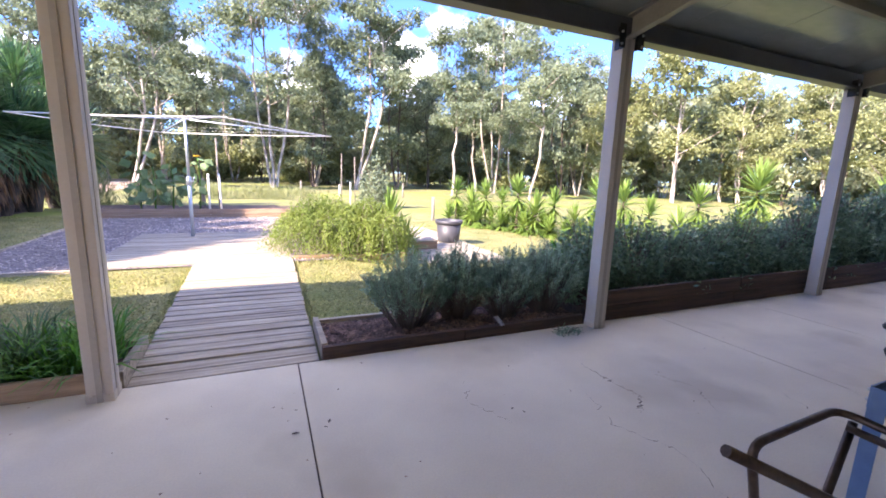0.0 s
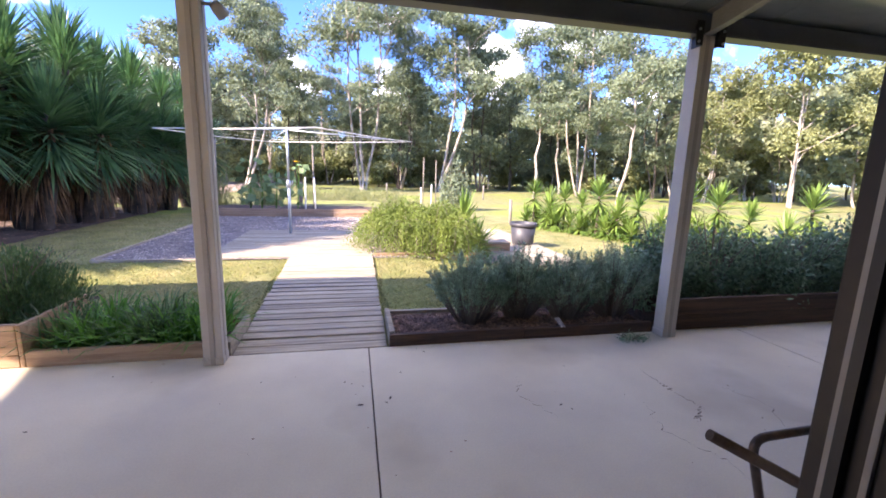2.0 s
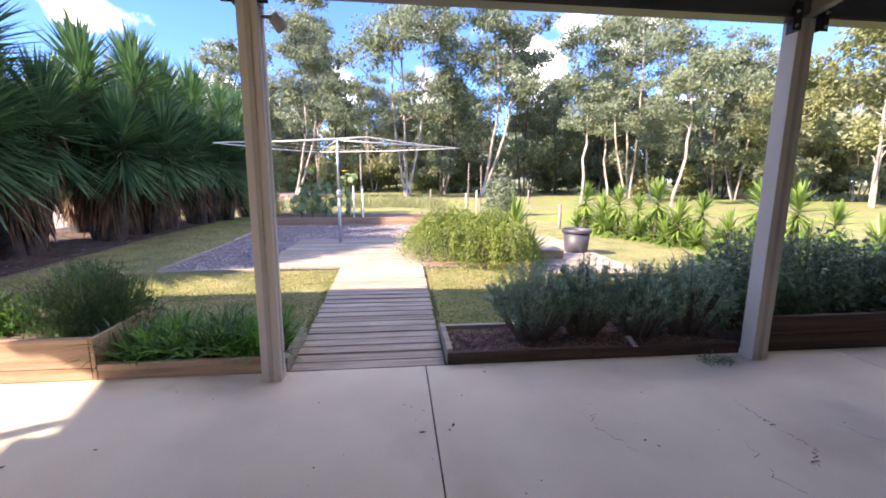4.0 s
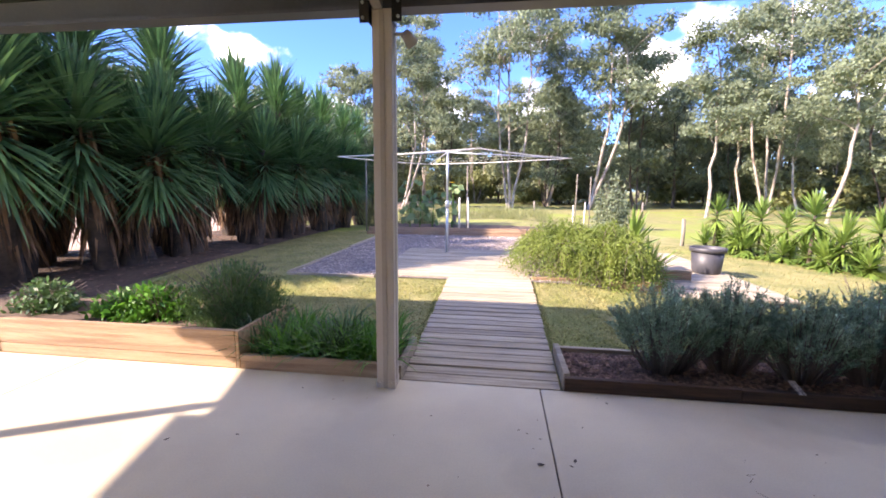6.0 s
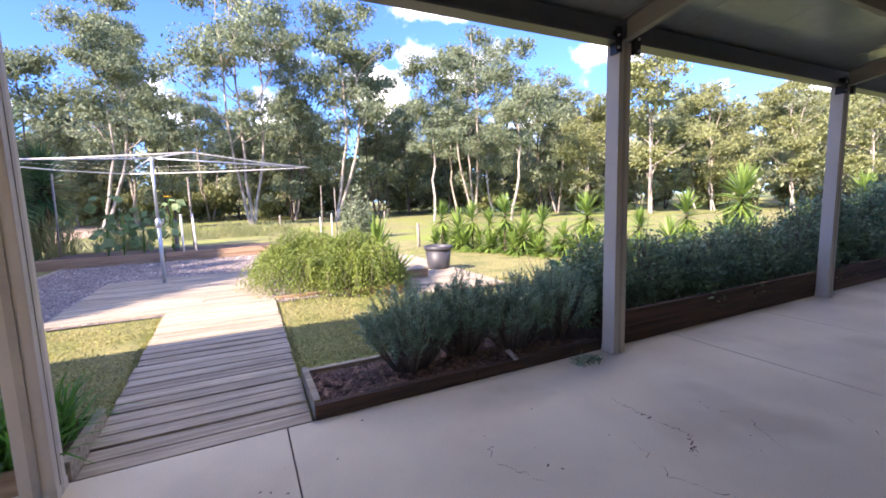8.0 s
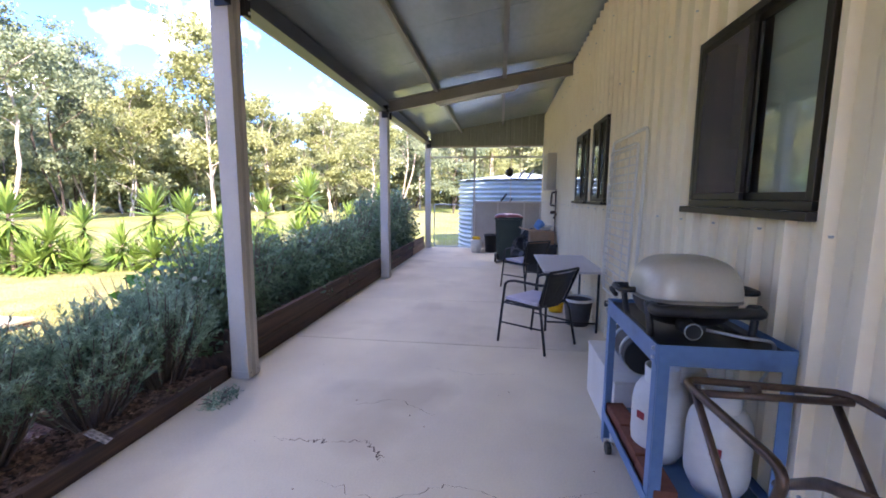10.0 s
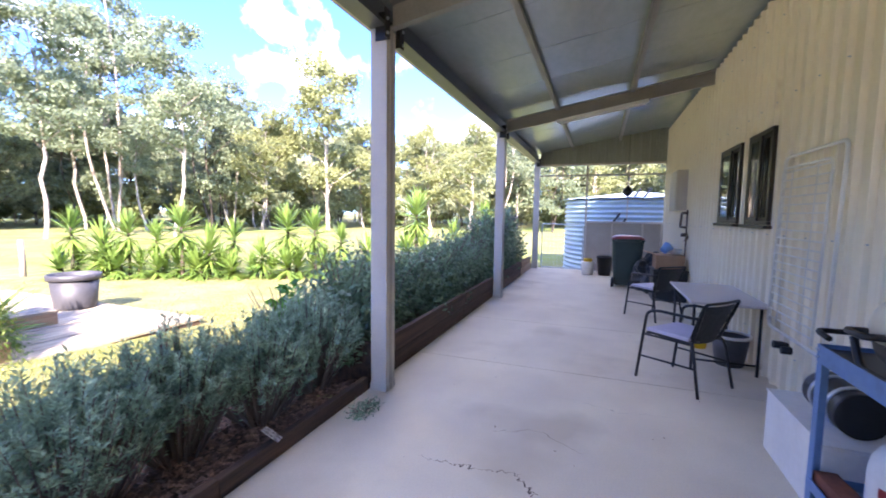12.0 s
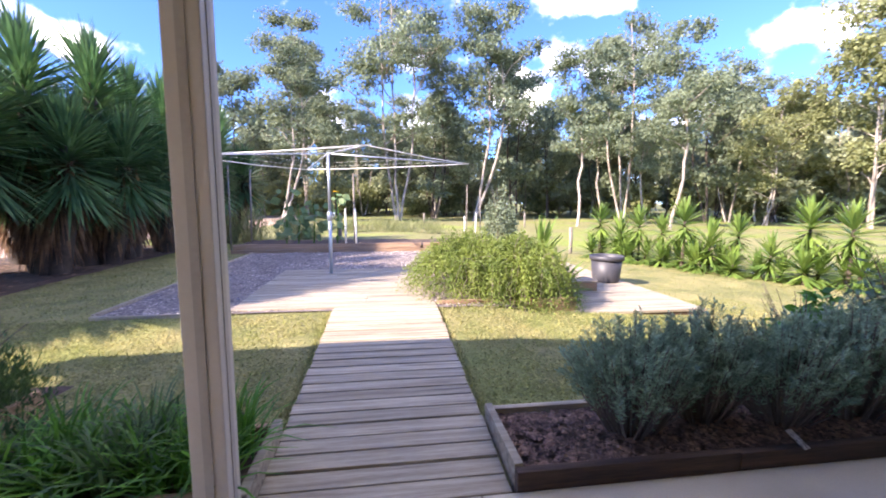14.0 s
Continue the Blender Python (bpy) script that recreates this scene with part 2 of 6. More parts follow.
TABLE_TOP = material("pale_grey_laminate", srgb(206, 198, 200), srgb(196, 188, 190), 2, 0.35, 0.03, 40)
CARDBOARD = material("brown_cardboard", srgb(170, 134, 102), srgb(150, 116, 88), 3, 0.85, 0.1, 40)
FRAME_DARK = material("dark_aluminium_frame", srgb(58, 52, 48), srgb(46, 42, 40), 4, 0.45, 0.05, 40, metal=0.4)
GLASS = glass("window_glass")
CURTAIN = material("pale_green_blind", srgb(214, 224, 214), srgb(200, 212, 202), 2, 0.9, 0.1, 40)
ROOM = material("plain_room_wall", srgb(150, 140, 128), srgb(140, 130, 120), 1, 0.9, 0, 10)
BRICK_RED = material("terracotta_block", srgb(130, 78, 60), srgb(104, 60, 48), 5, 0.85, 0.3, 40)
FLOWER = material("yellow_petals", srgb(236, 196, 40), srgb(220, 170, 30), 5, 0.6, 0, 20, leaf=0.3)
BLUE_PLASTIC = material("blue_plastic", srgb(110, 160, 220), srgb(96, 146, 206), 5, 0.5, 0, 20)
TAG = material("printed_paper_tag", srgb(214, 206, 200), srgb(90, 84, 84), 40, 0.6, 0, 90)
TIMBER_POST = material("split_fence_timber", srgb(160, 152, 140), srgb(110, 100, 90), 5, 0.9, 0.4, 30, stretch=(6, 6, 0.5))

SCREEN = bpy.data.materials.new("fly_screen_mesh")
SCREEN.use_nodes = True
_n, _l = SCREEN.node_tree.nodes, SCREEN.node_tree.links
_n["Principled BSDF"].inputs["Base Color"].default_value = srgb(92, 86, 90)
_n["Principled BSDF"].inputs["Roughness"].default_value = 0.8
_t, _m = _n.new("ShaderNodeBsdfTransparent"), _n.new("ShaderNodeMixShader")
_m.inputs[0].default_value = 0.45
_l.new(_n["Principled BSDF"].outputs[0], _m.inputs[1])
_l.new(_t.outputs[0], _m.inputs[2])
_l.new(_m.outputs[0], _n["Material Output"].inputs[0])

# ---- shapes ----


def box(bm, x0, x1, y0, y1, z0, z1, m=None):
    v = [bm.verts.new(Vector(c) if m is None else m @ Vector(c)) for c in itertools.product((x0, x1), (y0, y1), (z0, z1))]
    for f in ((0, 1, 3, 2), (4, 6, 7, 5), (0, 4, 5, 1), (2, 3, 7, 6), (0, 2, 6, 4), (1, 5, 7, 3)):
        bm.faces.new([v[i] for i in f])


def tube(bm, pts, r, n=8, r2=None, cap=True):
    """A round bar through points, tapering from r to r2."""
    pts = [Vector(p) for p in pts]
    rings, up = [], None
    for i, p in enumerate(pts):
        d = (pts[min(i + 1, len(pts) - 1)] - pts[max(i - 1, 0)]).normalized()
        if up is None:
            up = d.orthogonal().normalized()
        up = (up - d * up.dot(d)).normalized()
        side = d.cross(up)
        rr = r if r2 is None else r + (r2 - r) * i / (len(pts) - 1)
        rings.append([bm.verts.new(p + (up * math.cos(a) + side * math.sin(a)) * rr) for a in (2 * math.pi * k / n for k in range(n))])
    for a, b in zip(rings, rings[1:]):
        for k in range(n):
            bm.faces.new((a[k], a[(k + 1) % n], b[(k + 1) % n], b[k])).smooth = True
    if cap:
        bm.faces.new(rings[0][::-1])
        bm.faces.new(rings[-1])


def bend(pts, r, n=4):
    """Rounds the corners of a polyline."""
    pts = [Vector(p) for p in pts]
    out = [pts[0]]
    for a, b, c in zip(pts, pts[1:], pts[2:]):
        u, v = (a - b), (c - b)
        k = min(r, u.length * 0.45, v.length * 0.45)
        p, q = b + u.normalized() * k, b + v.normalized() * k
        out += [p * (1 - t) ** 2 + b * 2 * t * (1 - t) + q * t * t for t in (i / n for i in range(n + 1))]
    return out + [pts[-1]]


def lathe(bm, prof, n=24, at=(0, 0, 0), squash=1.0, cap=True):
    rings = []
    for r, z in prof:
        rings.append([bm.verts.new((at[0] + r * math.cos(a), at[1] + r * math.sin(a) * squash, at[2] + z)) for a in (2 * math.pi * k / n for k in range(n))])
    for a, b in zip(rings, rings[1:]):
        for k in range(n):
            bm.faces.new((a[k], a[(k + 1) % n], b[(k + 1) % n], b[k])).smooth = True
    if cap:
        bm.faces.new(rings[0][::-1])
        bm.faces.new(rings[-1])


def mesh_of(name, bm, mat, bevel=0.0):
    if bevel:
        bmesh.ops.bevel(bm, geom=list(bm.edges), offset=bevel, segments=2, affect="EDGES", profile=0.6)
    me = bpy.data.meshes.new(name)
    bm.to_mesh(me)
    bm.free()
    me.materials.append(mat)
    return me


def part(name, bm, mat, parent=None, label="", bevel=0.0, kind="", at=None):
    ob = new(name, mesh_of(name, bm, mat, bevel))
    if parent is not None:
        ob.parent = parent
    if at is not None:
        ob.location = at
    return tagged(ob, label=label, kind=kind)


def thing(name, at, label, category, group="", turn=0.0):
    ob = new(name)
    ob.empty_display_size = 0.2
    ob.matrix_basis = pose(*at, 0, 0, turn)
    return tagged(ob, label, category, group)


def raw(name, verts, faces, mat, parent=None, kind="", smooth=False):
    me = bpy.data.meshes.new(name)
    me.from_pydata(verts, [], faces)
    me.materials.append(mat)
    if smooth:
        me.polygons.foreach_set("use_smooth", [True] * len(me.polygons))
    me.update()
    ob = new(name, me)
    if parent is not None:
        ob.parent = parent
    return tagged(ob, kind=kind)


def leaf_mesh(name, centres, size, rng, mat, parent=None, kind="", slim=0.35, down=0.0, dirs=None, fold=0.0):
    """Many small pointed leaves (a kite of two triangles each) at the centres."""
    c = np.asarray(centres, float)
    n = len(c)
    d = rng.normal(size=(n, 3)) if dirs is None else np.asarray(dirs) + rng.normal(size=(n, 3)) * 0.35
    d[:, 2] -= down
    d /= np.linalg.norm(d, axis=1)[:, None]
    s = np.cross(d, rng.normal(size=(n, 3)))
    s /= np.linalg.norm(s, axis=1)[:, None] + 1e-9
    L = size * rng.uniform(0.6, 1.3, (n, 1))
    v = np.stack([c, c + d * L * 0.5 + s * L * slim * 0.5, c + d * L, c + d * L * 0.5 - s * L * slim * 0.5], 1).reshape(-1, 3)
    me = bpy.data.meshes.new(name)
    me.vertices.add(4 * n)
    me.vertices.foreach_set("co", v.ravel())
    me.loops.add(4 * n)
    me.loops.foreach_set("vertex_index", np.arange(4 * n))
    me.polygons.add(n)
    me.polygons.foreach_set("loop_start", np.arange(n) * 4)
    me.materials.append(mat)
    me.update(calc_edges=True)
    ob = new(name, me)
    if parent is not None:
        ob.parent = parent
    return tagged(ob, kind=kind)


def blades(name, bases, dirs, length, width, rng, mat, parent=None, kind="", droop=0.3, segs=3):
    """Long tapering leaves that arch under their weight."""
    b = np.asarray(bases, float)
    d = np.asarray(dirs, float)
    n = len(b)
    d = d / np.linalg.norm(d, axis=1)[:, None]
    s = np.cross(d, np.array([0, 0, 1.0]) + rng.normal(size=(n, 3)) * 0.15)
    s /= np.linalg.norm(s, axis=1)[:, None] + 1e-9
    L = (length * rng.uniform(0.75, 1.15, n))[:, None] if np.isscalar(length) else np.asarray(length)[:, None]
    rows = []
    for k in range(segs + 1):
        t = k / segs
        p = b + d * L * t
        p[:, 2] -= (droop * L[:, 0] * t * t)
        w = width * (0.55 + 1.3 * t - 1.85 * t * t) if k < segs else 0.0015
        rows += [p - s * w / 2, p + s * w / 2]
    v = np.stack(rows, 1).reshape(-1, 3)
    m = 2 * (segs + 1)
    quads = np.array([[2 * k, 2 * k + 1, 2 * k + 3, 2 * k + 2] for k in range(segs)])
    f = (np.arange(n)[:, None, None] * m + quads[None]).reshape(-1)
    me = bpy.data.meshes.new(name)
    me.vertices.add(len(v))
    me.vertices.foreach_set("co", v.ravel())
    me.loops.add(len(f))
    me.loops.foreach_set("vertex_index", f)
    me.polygons.add(len(f) // 4)
    me.polygons.foreach_set("loop_start", np.arange(len(f) // 4) * 4)
    me.materials.append(mat)
    me.update(calc_edges=True)
    ob = new(name, me)
    if parent is not None:
        ob.parent = parent
    return tagged(ob, kind=kind)


# ---- ground and large structure ----
SLAB_Y = 3.26
EX0, EX1 = -9.0, 11.55
WALL_Y = 0.10
DOOR_X0, DOOR_X1 = -1.45, 0.53


def smooth(t):
    t = min(max(t, 0.0), 1.0)
    return t * t * (3 - 2 * t)


def drop(x):
    return 0.42 * (1 - math.exp(-max(0.0, x - 0.9) / 3.2))


def ramp(y):
    return 0.052 * min(max(y - 3.3, 0.0), 3.1) + 0.012 * min(max(y - 6.4, 0.0), 4)


def ground(x, y):
    z = ramp(y) - 0.035 - drop(x) * smooth((y + 6) / 4 if y < 0 else 1)
    if y > 13:
        z -= 0.45 * smooth((y - 13) / 20) * (1 - 0.6 * smooth((x - 1) / 4))
    if y < SLAB_Y and -9.5 < x < 12:
        z = min(z, -0.16)
    if 1.95 < x < 4.05 and 6.65 < y < 11.1:
        z = min(z, -0.12)
    r = math.hypot(x, y - 10)
    z += 0.1 * noise.noise(Vector((x * 0.07, y * 0.07, 3))) * smooth((r - 8) / 14)
    z += smooth((r - 55) / 60) * 1.2
    return z


def ground_mesh():
    xs = np.concatenate([np.linspace(-420, -60, 14), np.linspace(-50, -14, 19), np.arange(-12, 16, 0.2), np.linspace(16.5, 60, 45), np.linspace(70, 500, 16)])
    ys = np.concatenate([np.linspace(-300, -20, 10), np.linspace(-15, 2.5, 12), np.arange(3.0, 16, 0.2), np.linspace(16.5, 70, 55), np.linspace(80, 500, 16)])
    verts = [(x, y, ground(x, y) + 0.012 * noise.noise(Vector((x * 2.3, y * 2.3, 0)))) for y in ys for x in xs]
    w = len(xs)
    faces = [(j * w + i, j * w + i + 1, (j + 1) * w + i + 1, (j + 1) * w + i) for j in range(len(ys) - 1) for i in range(w - 1)]
    ob = raw("ground", verts, faces, GRASS_GROUND, smooth=True, kind="structure")
    return tagged(ob, "sunlit yellow-green mown grass rolling away under the trees", "ground")


ground_mesh()


def patch(name, x0, x1, y0, y1, mat, lift, label, rough=0.0, step=0.25):
    nx, ny = max(2, int((x1 - x0) / step)), max(2, int((y1 - y0) / step))
    vs = []
    for j in range(ny + 1):
        for i in range(nx + 1):
            x, y = x0 + (x1 - x0) * i / nx, y0 + (y1 - y0) * j / ny
            vs.append((x, y, ground(x, y) + lift + rough * noise.noise(Vector((x * 5, y * 5, 7)))))
    fs = [(j * (nx + 1) + i, j * (nx + 1) + i + 1, (j + 1) * (nx + 1) + i + 1, (j + 1) * (nx + 1) + i) for j in range(ny) for i in range(nx)]
    return tagged(raw(name, vs, fs, mat, smooth=True, kind="structure"), label)


# slab in bays with sawn joints
slab = tagged(new("floor"), "pale stained concrete veranda slab with sawn joints", "floor", kind="structure")
BAYS = [-9.0, -4.0, 0.033, 3.9, 5.57, 8.2, 11.55]
for a, b in zip(BAYS, BAYS[1:]):
    bm = bmesh.new()
    box(bm, a + 0.005, b - 0.005, -0.3, SLAB_Y, -0.14, 0)
    part("concrete_bay", bm, CONCRETE, slab, bevel=0.004)
bm = bmesh.new()
box(bm, -9, 11.55, -0.3, SLAB_Y - 0.01, -0.2, -0.012)
part("slab_base", bm, SOIL, slab)

# posts, beam, roof
POST_X = [-1.175, 2.975, 7.05, 11.34]
for i, px in enumerate(POST_X + [-5.35]):
    post = tagged(new("veranda_post"), "cream painted square steel veranda post with folded seams", "post", "veranda posts")
    post.location = (px, 3.17, 0)
    bm = bmesh.new()
    box(bm, -0.072, 0.072, -0.07, 0.07, 0, 2.8)
    part("column", bm, PAINT, post, bevel=0.006)
    bm = bmesh.new()
    box(bm, -0.018, 0.018, -0.0745, -0.0702, 0.0, 2.79)
    box(bm, 0.0722, 0.0762, -0.018, 0.018, 0.0, 2.79)
    part("seam_strip", bm, PAINT_DARK, post)
    bm = bmesh.new()
    box(bm, -0.0755, 0.0755, -0.0735, 0.0735, 0.0, 0.06)
    for s in (-1, 1):
        tube(bm, [(0.045 * s, -0.074, 0.045), (0.045 * s, -0.084, 0.045)], 0.009, 6)
    part("base_bracket", bm, PAINT, post, bevel=0.002)
    for s in (-1, 1):
        bm = bmesh.new()
        box(bm, min(0.08 * s, 0.088 * s), max(0.08 * s, 0.088 * s), -0.1, 0.02, 2.70, 2.9)
        box(bm, min(0.089 * s, 0.15 * s), max(0.089 * s, 0.15 * s), -0.1, -0.092, 2.70, 2.9)
        part("top_bracket", bm, BLACK_METAL, post)
        for z in (2.73, 2.83):
            bm = bmesh.new()
            tube(bm, [(0.125 * s, -0.1, z), (0.125 * s, -0.112, z)], 0.012, 6)
            part("bolt", bm, GALV, post)

ROOF_X0, ROOF_X1 = -7.25, 11.45
cpost = thing("corner_post", (-7.15, 0.28, 0), "cream painted square steel post at the open house corner", "post")
bm = bmesh.new()
box(bm, -0.045, 0.045, -0.045, 0.045, 0, 3.45)
part("column", bm, PAINT, cpost, bevel=0.006)
beam = tagged(new("veranda_beam"), "cream painted folded steel edge beam under the roof, darkened for shade", "beam", kind="structure")
# web and flange carry their shade in the colour, the gutter stays cream
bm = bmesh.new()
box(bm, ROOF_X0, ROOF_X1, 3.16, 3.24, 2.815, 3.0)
part("beam_web", bm, BEAM_SHADED, beam, bevel=0.002)
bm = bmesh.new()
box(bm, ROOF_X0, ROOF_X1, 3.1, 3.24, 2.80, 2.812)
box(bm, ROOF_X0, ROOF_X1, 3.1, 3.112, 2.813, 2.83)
part("beam_flange", bm, BEAM_SHADED, beam)
bm = bmesh.new()
box(bm, ROOF_X0, ROOF_X1, 3.33, 3.345, 2.86, 3.03)
box(bm, ROOF_X0, ROOF_X1, 3.242, 3.33, 2.86, 2.872)
part("gutter", bm, PAINT, beam, bevel=0.002)


def roof_z(y):
    return 3.03 + (3.24 - y) * 0.172


roof = tagged(new("ceiling"), "satin grey-green insulated roof panels seen from below", "ceiling", kind="structure")
bm = bmesh.new()
x = ROOF_X0
while x < ROOF_X1 - 0.01:
    x2 = min(x + 1.0, ROOF_X1)
    vs = []
    for (xx, dz) in ((x + 0.004, 0), (x2 - 0.004, 0)):
        for y in (3.34, 0.02):
            vs.append((xx, y, roof_z(y) + dz))
            vs.append((xx, y, roof_z(y) + dz + 0.06))
    v = [bm.verts.new(c) for c in vs]
    for f in ((0, 2, 6, 4), (1, 5, 7, 3), (0, 4, 5, 1), (2, 3, 7, 6), (0, 1, 3, 2), (4, 6, 7, 5)):
        bm.faces.new([v[i] for i in f])
    x = x2
part("roof_sheet", bm, CEIL, roof)
bm = bmesh.new()
v = [bm.verts.new(c) for c in ((ROOF_X0, 3.34, roof_z(3.34) + 0.064), (ROOF_X1, 3.34, roof_z(3.34) + 0.064), (ROOF_X1, 0.0, roof_z(0.0) + 0.064), (ROOF_X0, 0.0, roof_z(0) + 0.064))]
bm.faces.new(v)
part("roof_top", bm, CLADDING, roof)


def sloped(bm, x0, x1, y0, y1, h, under):
    """A bar that follows the roof between two y, h deep, its top under the sheet."""
    vs = []
    for xx in (x0, x1):
        for y in (y0, y1):
            vs += [(xx, y, roof_z(y) - under - h), (xx, y, roof_z(y) - under)]
    v = [bm.verts.new(c) for c in vs]
    for f in ((0, 1, 3, 2), (4, 6, 7, 5), (0, 4, 5, 1), (2, 3, 7, 6), (0, 2, 6, 4), (1, 5, 7, 3)):
        bm.faces.new([v[i] for i in f])


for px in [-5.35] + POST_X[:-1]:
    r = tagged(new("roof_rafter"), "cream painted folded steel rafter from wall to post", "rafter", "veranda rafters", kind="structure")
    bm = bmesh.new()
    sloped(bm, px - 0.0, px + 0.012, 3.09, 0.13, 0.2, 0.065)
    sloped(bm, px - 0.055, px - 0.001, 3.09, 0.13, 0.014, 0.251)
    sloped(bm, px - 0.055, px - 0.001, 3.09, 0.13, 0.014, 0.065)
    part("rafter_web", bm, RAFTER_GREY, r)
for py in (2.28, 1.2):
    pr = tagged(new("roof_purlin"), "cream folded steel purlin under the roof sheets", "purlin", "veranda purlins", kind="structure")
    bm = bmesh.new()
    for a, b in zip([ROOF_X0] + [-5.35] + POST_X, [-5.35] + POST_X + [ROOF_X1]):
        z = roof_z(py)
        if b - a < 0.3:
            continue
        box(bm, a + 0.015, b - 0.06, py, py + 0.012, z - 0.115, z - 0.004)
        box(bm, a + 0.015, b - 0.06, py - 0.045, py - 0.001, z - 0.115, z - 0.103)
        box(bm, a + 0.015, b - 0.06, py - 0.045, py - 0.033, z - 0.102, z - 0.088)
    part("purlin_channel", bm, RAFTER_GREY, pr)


# ribbed wall cladding with real openings
def ribbed(bm, u0, u1, z0, z1, put, pitch=0.19):
    """Trapezoid ribs running up a wall from u0 to u1; put(u, out, z) places a point. z1 may be a function of u."""
    top = z1 if callable(z1) else (lambda u: z1)
    us = []
    k = math.floor(u0 / pitch)
    while k * pitch < u1 + pitch:
        for du, o in ((0, 0), (0.04, 0), (0.045, 0.004), (0.055, 0.004), (0.06, 0), (0.12, 0), (0.135, 0.034), (0.168, 0.034), (0.183, 0)):
            u = k * pitch + du
            if u0 < u < u1:
                us.append((u, o))
        k += 1
    us = [(u0, 0.0)] + us + [(u1, 0.0)]
    prev = None
    for u, o in us:
        pair = (bm.verts.new(put(u, o, z0)), bm.verts.new(put(u, o, top(u))))
        if prev:
            bm.faces.new((prev[0], pair[0], pair[1], prev[1]))
        prev = pair


WALL_X0, WALL_X1 = -5.0, 11.4
OPENINGS = [(DOOR_X0, DOOR_X1, 0.0, 2.13), (1.72, 2.68, 1.36, 2.24), (4.69, 5.34, 1.36, 2.26), (5.62, 6.42, 1.36, 2.26)]
wall = tagged(new("wall_south"), "cream vertical ribbed steel wall of the house", "wall", kind="structure")
bm = bmesh.new()
put = lambda u, o, z: (u, WALL_Y + o, z)
edges = sorted({WALL_X0, WALL_X1, *[v for o in OPENINGS for v in o[:2]]})
for a, b in zip(edges, edges[1:]):
    mid = (a + b) / 2
    hole = [o for o in OPENINGS if o[0] < mid < o[1]]
    zt = 3.5
    if not hole:
        ribbed(bm, a, b, 0.0, zt, put)
    else:
        ribbed(bm, a, b, hole[0][3], zt, put)
        if hole[0][2] > 0:
            ribbed(bm, a, b, 0.0, hole[0][2], put)
part("wall_cladding", bm, CLADDING, wall)
bm = bmesh.new()
for a, b in zip(edges, edges[1:]):
    mid = (a + b) / 2
    hole = [o for o in OPENINGS if o[0] < mid < o[1]]
    if not hole:
        box(bm, a, b, -0.06, WALL_Y - 0.004, 0.0, 3.55)
    else:
        box(bm, a, b, -0.06, WALL_Y - 0.004, hole[0][3], 3.55)
        if hole[0][2] > 0:
            box(bm, a, b, -0.06, WALL_Y - 0.004, 0.0, hole[0][2])
part("wall_core", bm, ROOM, wall)
bm = bmesh.new()
x = WALL_X0 + 0.12
while x < WALL_X1:
    for z in (0.35, 1.28, 2.45, 3.2):
        if not any(o[0] - 0.02 < x < o[1] + 0.02 and o[2] < z < o[3] for o in OPENINGS):
            tube(bm, [(x + 0.035, WALL_Y + 0.03, z), (x + 0.035, WALL_Y + 0.042, z)], 0.005, 5)
    x += 0.38
part("wall_screws", bm, GALV, wall, kind="stuff")

# plain unseen rooms, added to close the house against stray light
room = tagged(new("room_shell"), "plain unseen rooms added behind the wall to close the house", "wall", kind="structure")
bm = bmesh.new()
box(bm, WALL_X0, WALL_X1, -4.6, -4.5, -0.2, 3.5)
box(bm, WALL_X0, WALL_X0 + 0.1, -4.5, -0.061, -0.2, 3.5)
box(bm, WALL_X1 - 0.1, WALL_X1, -4.5, -0.061, -0.2, 3.5)
box(bm, WALL_X0 + 0.1, WALL_X1 - 0.1, -4.5, -0.31, -0.2, -0.005)
box(bm, WALL_X0 + 0.1, WALL_X1 - 0.1, -4.5, -0.061, 2.6, 2.7)
part("room_walls", bm, ROOM, room)
bm = bmesh.new()
v = [bm.verts.new(c) for c in ((ROOF_X0 - 0.3, 0.02, 3.64), (WALL_X1 + 0.2, 0.02, 3.64), (WALL_X1 + 0.2, -4.8, 4.4), (ROOF_X0 - 0.3, -4.8, 4.4))]
bm.faces.new(v)
part("house_roof", bm, CLADDING, room)

# doorway frame
door = tagged(new("door_1"), "dark aluminium sliding door frame round an open doorway", "door", kind="structure")
bm = bmesh.new()
box(bm, DOOR_X1 - 0.05, DOOR_X1, -0.07, WALL_Y + 0.03, 0, 2.13)
box(bm, DOOR_X0, DOOR_X0 + 0.05, -0.07, WALL_Y + 0.03, 0, 2.13)
box(bm, DOOR_X0 + 0.05, DOOR_X1 - 0.05, -0.07, WALL_Y + 0.03, 2.08, 2.13)
part("door_frame", bm, FRAME_DARK, door, bevel=0.003)
for y in (-0.035, 0.015, 0.06, 0.1):
    bm = bmesh.new()
    box(bm, DOOR_X1 - 0.056, DOOR_X1 - 0.0505, y, y + 0.007, 0.0, 2.07)
    part("track_lip", bm, PAINT_DARK, door)
for y in (-0.012, 0.085):
    bm = bmesh.new()
    box(bm, DOOR_X1 - 0.062, DOOR_X1 - 0.0505, y, y + 0.012, 0.0, 2.07)
    part("brush_seal", bm, BLACK, door)


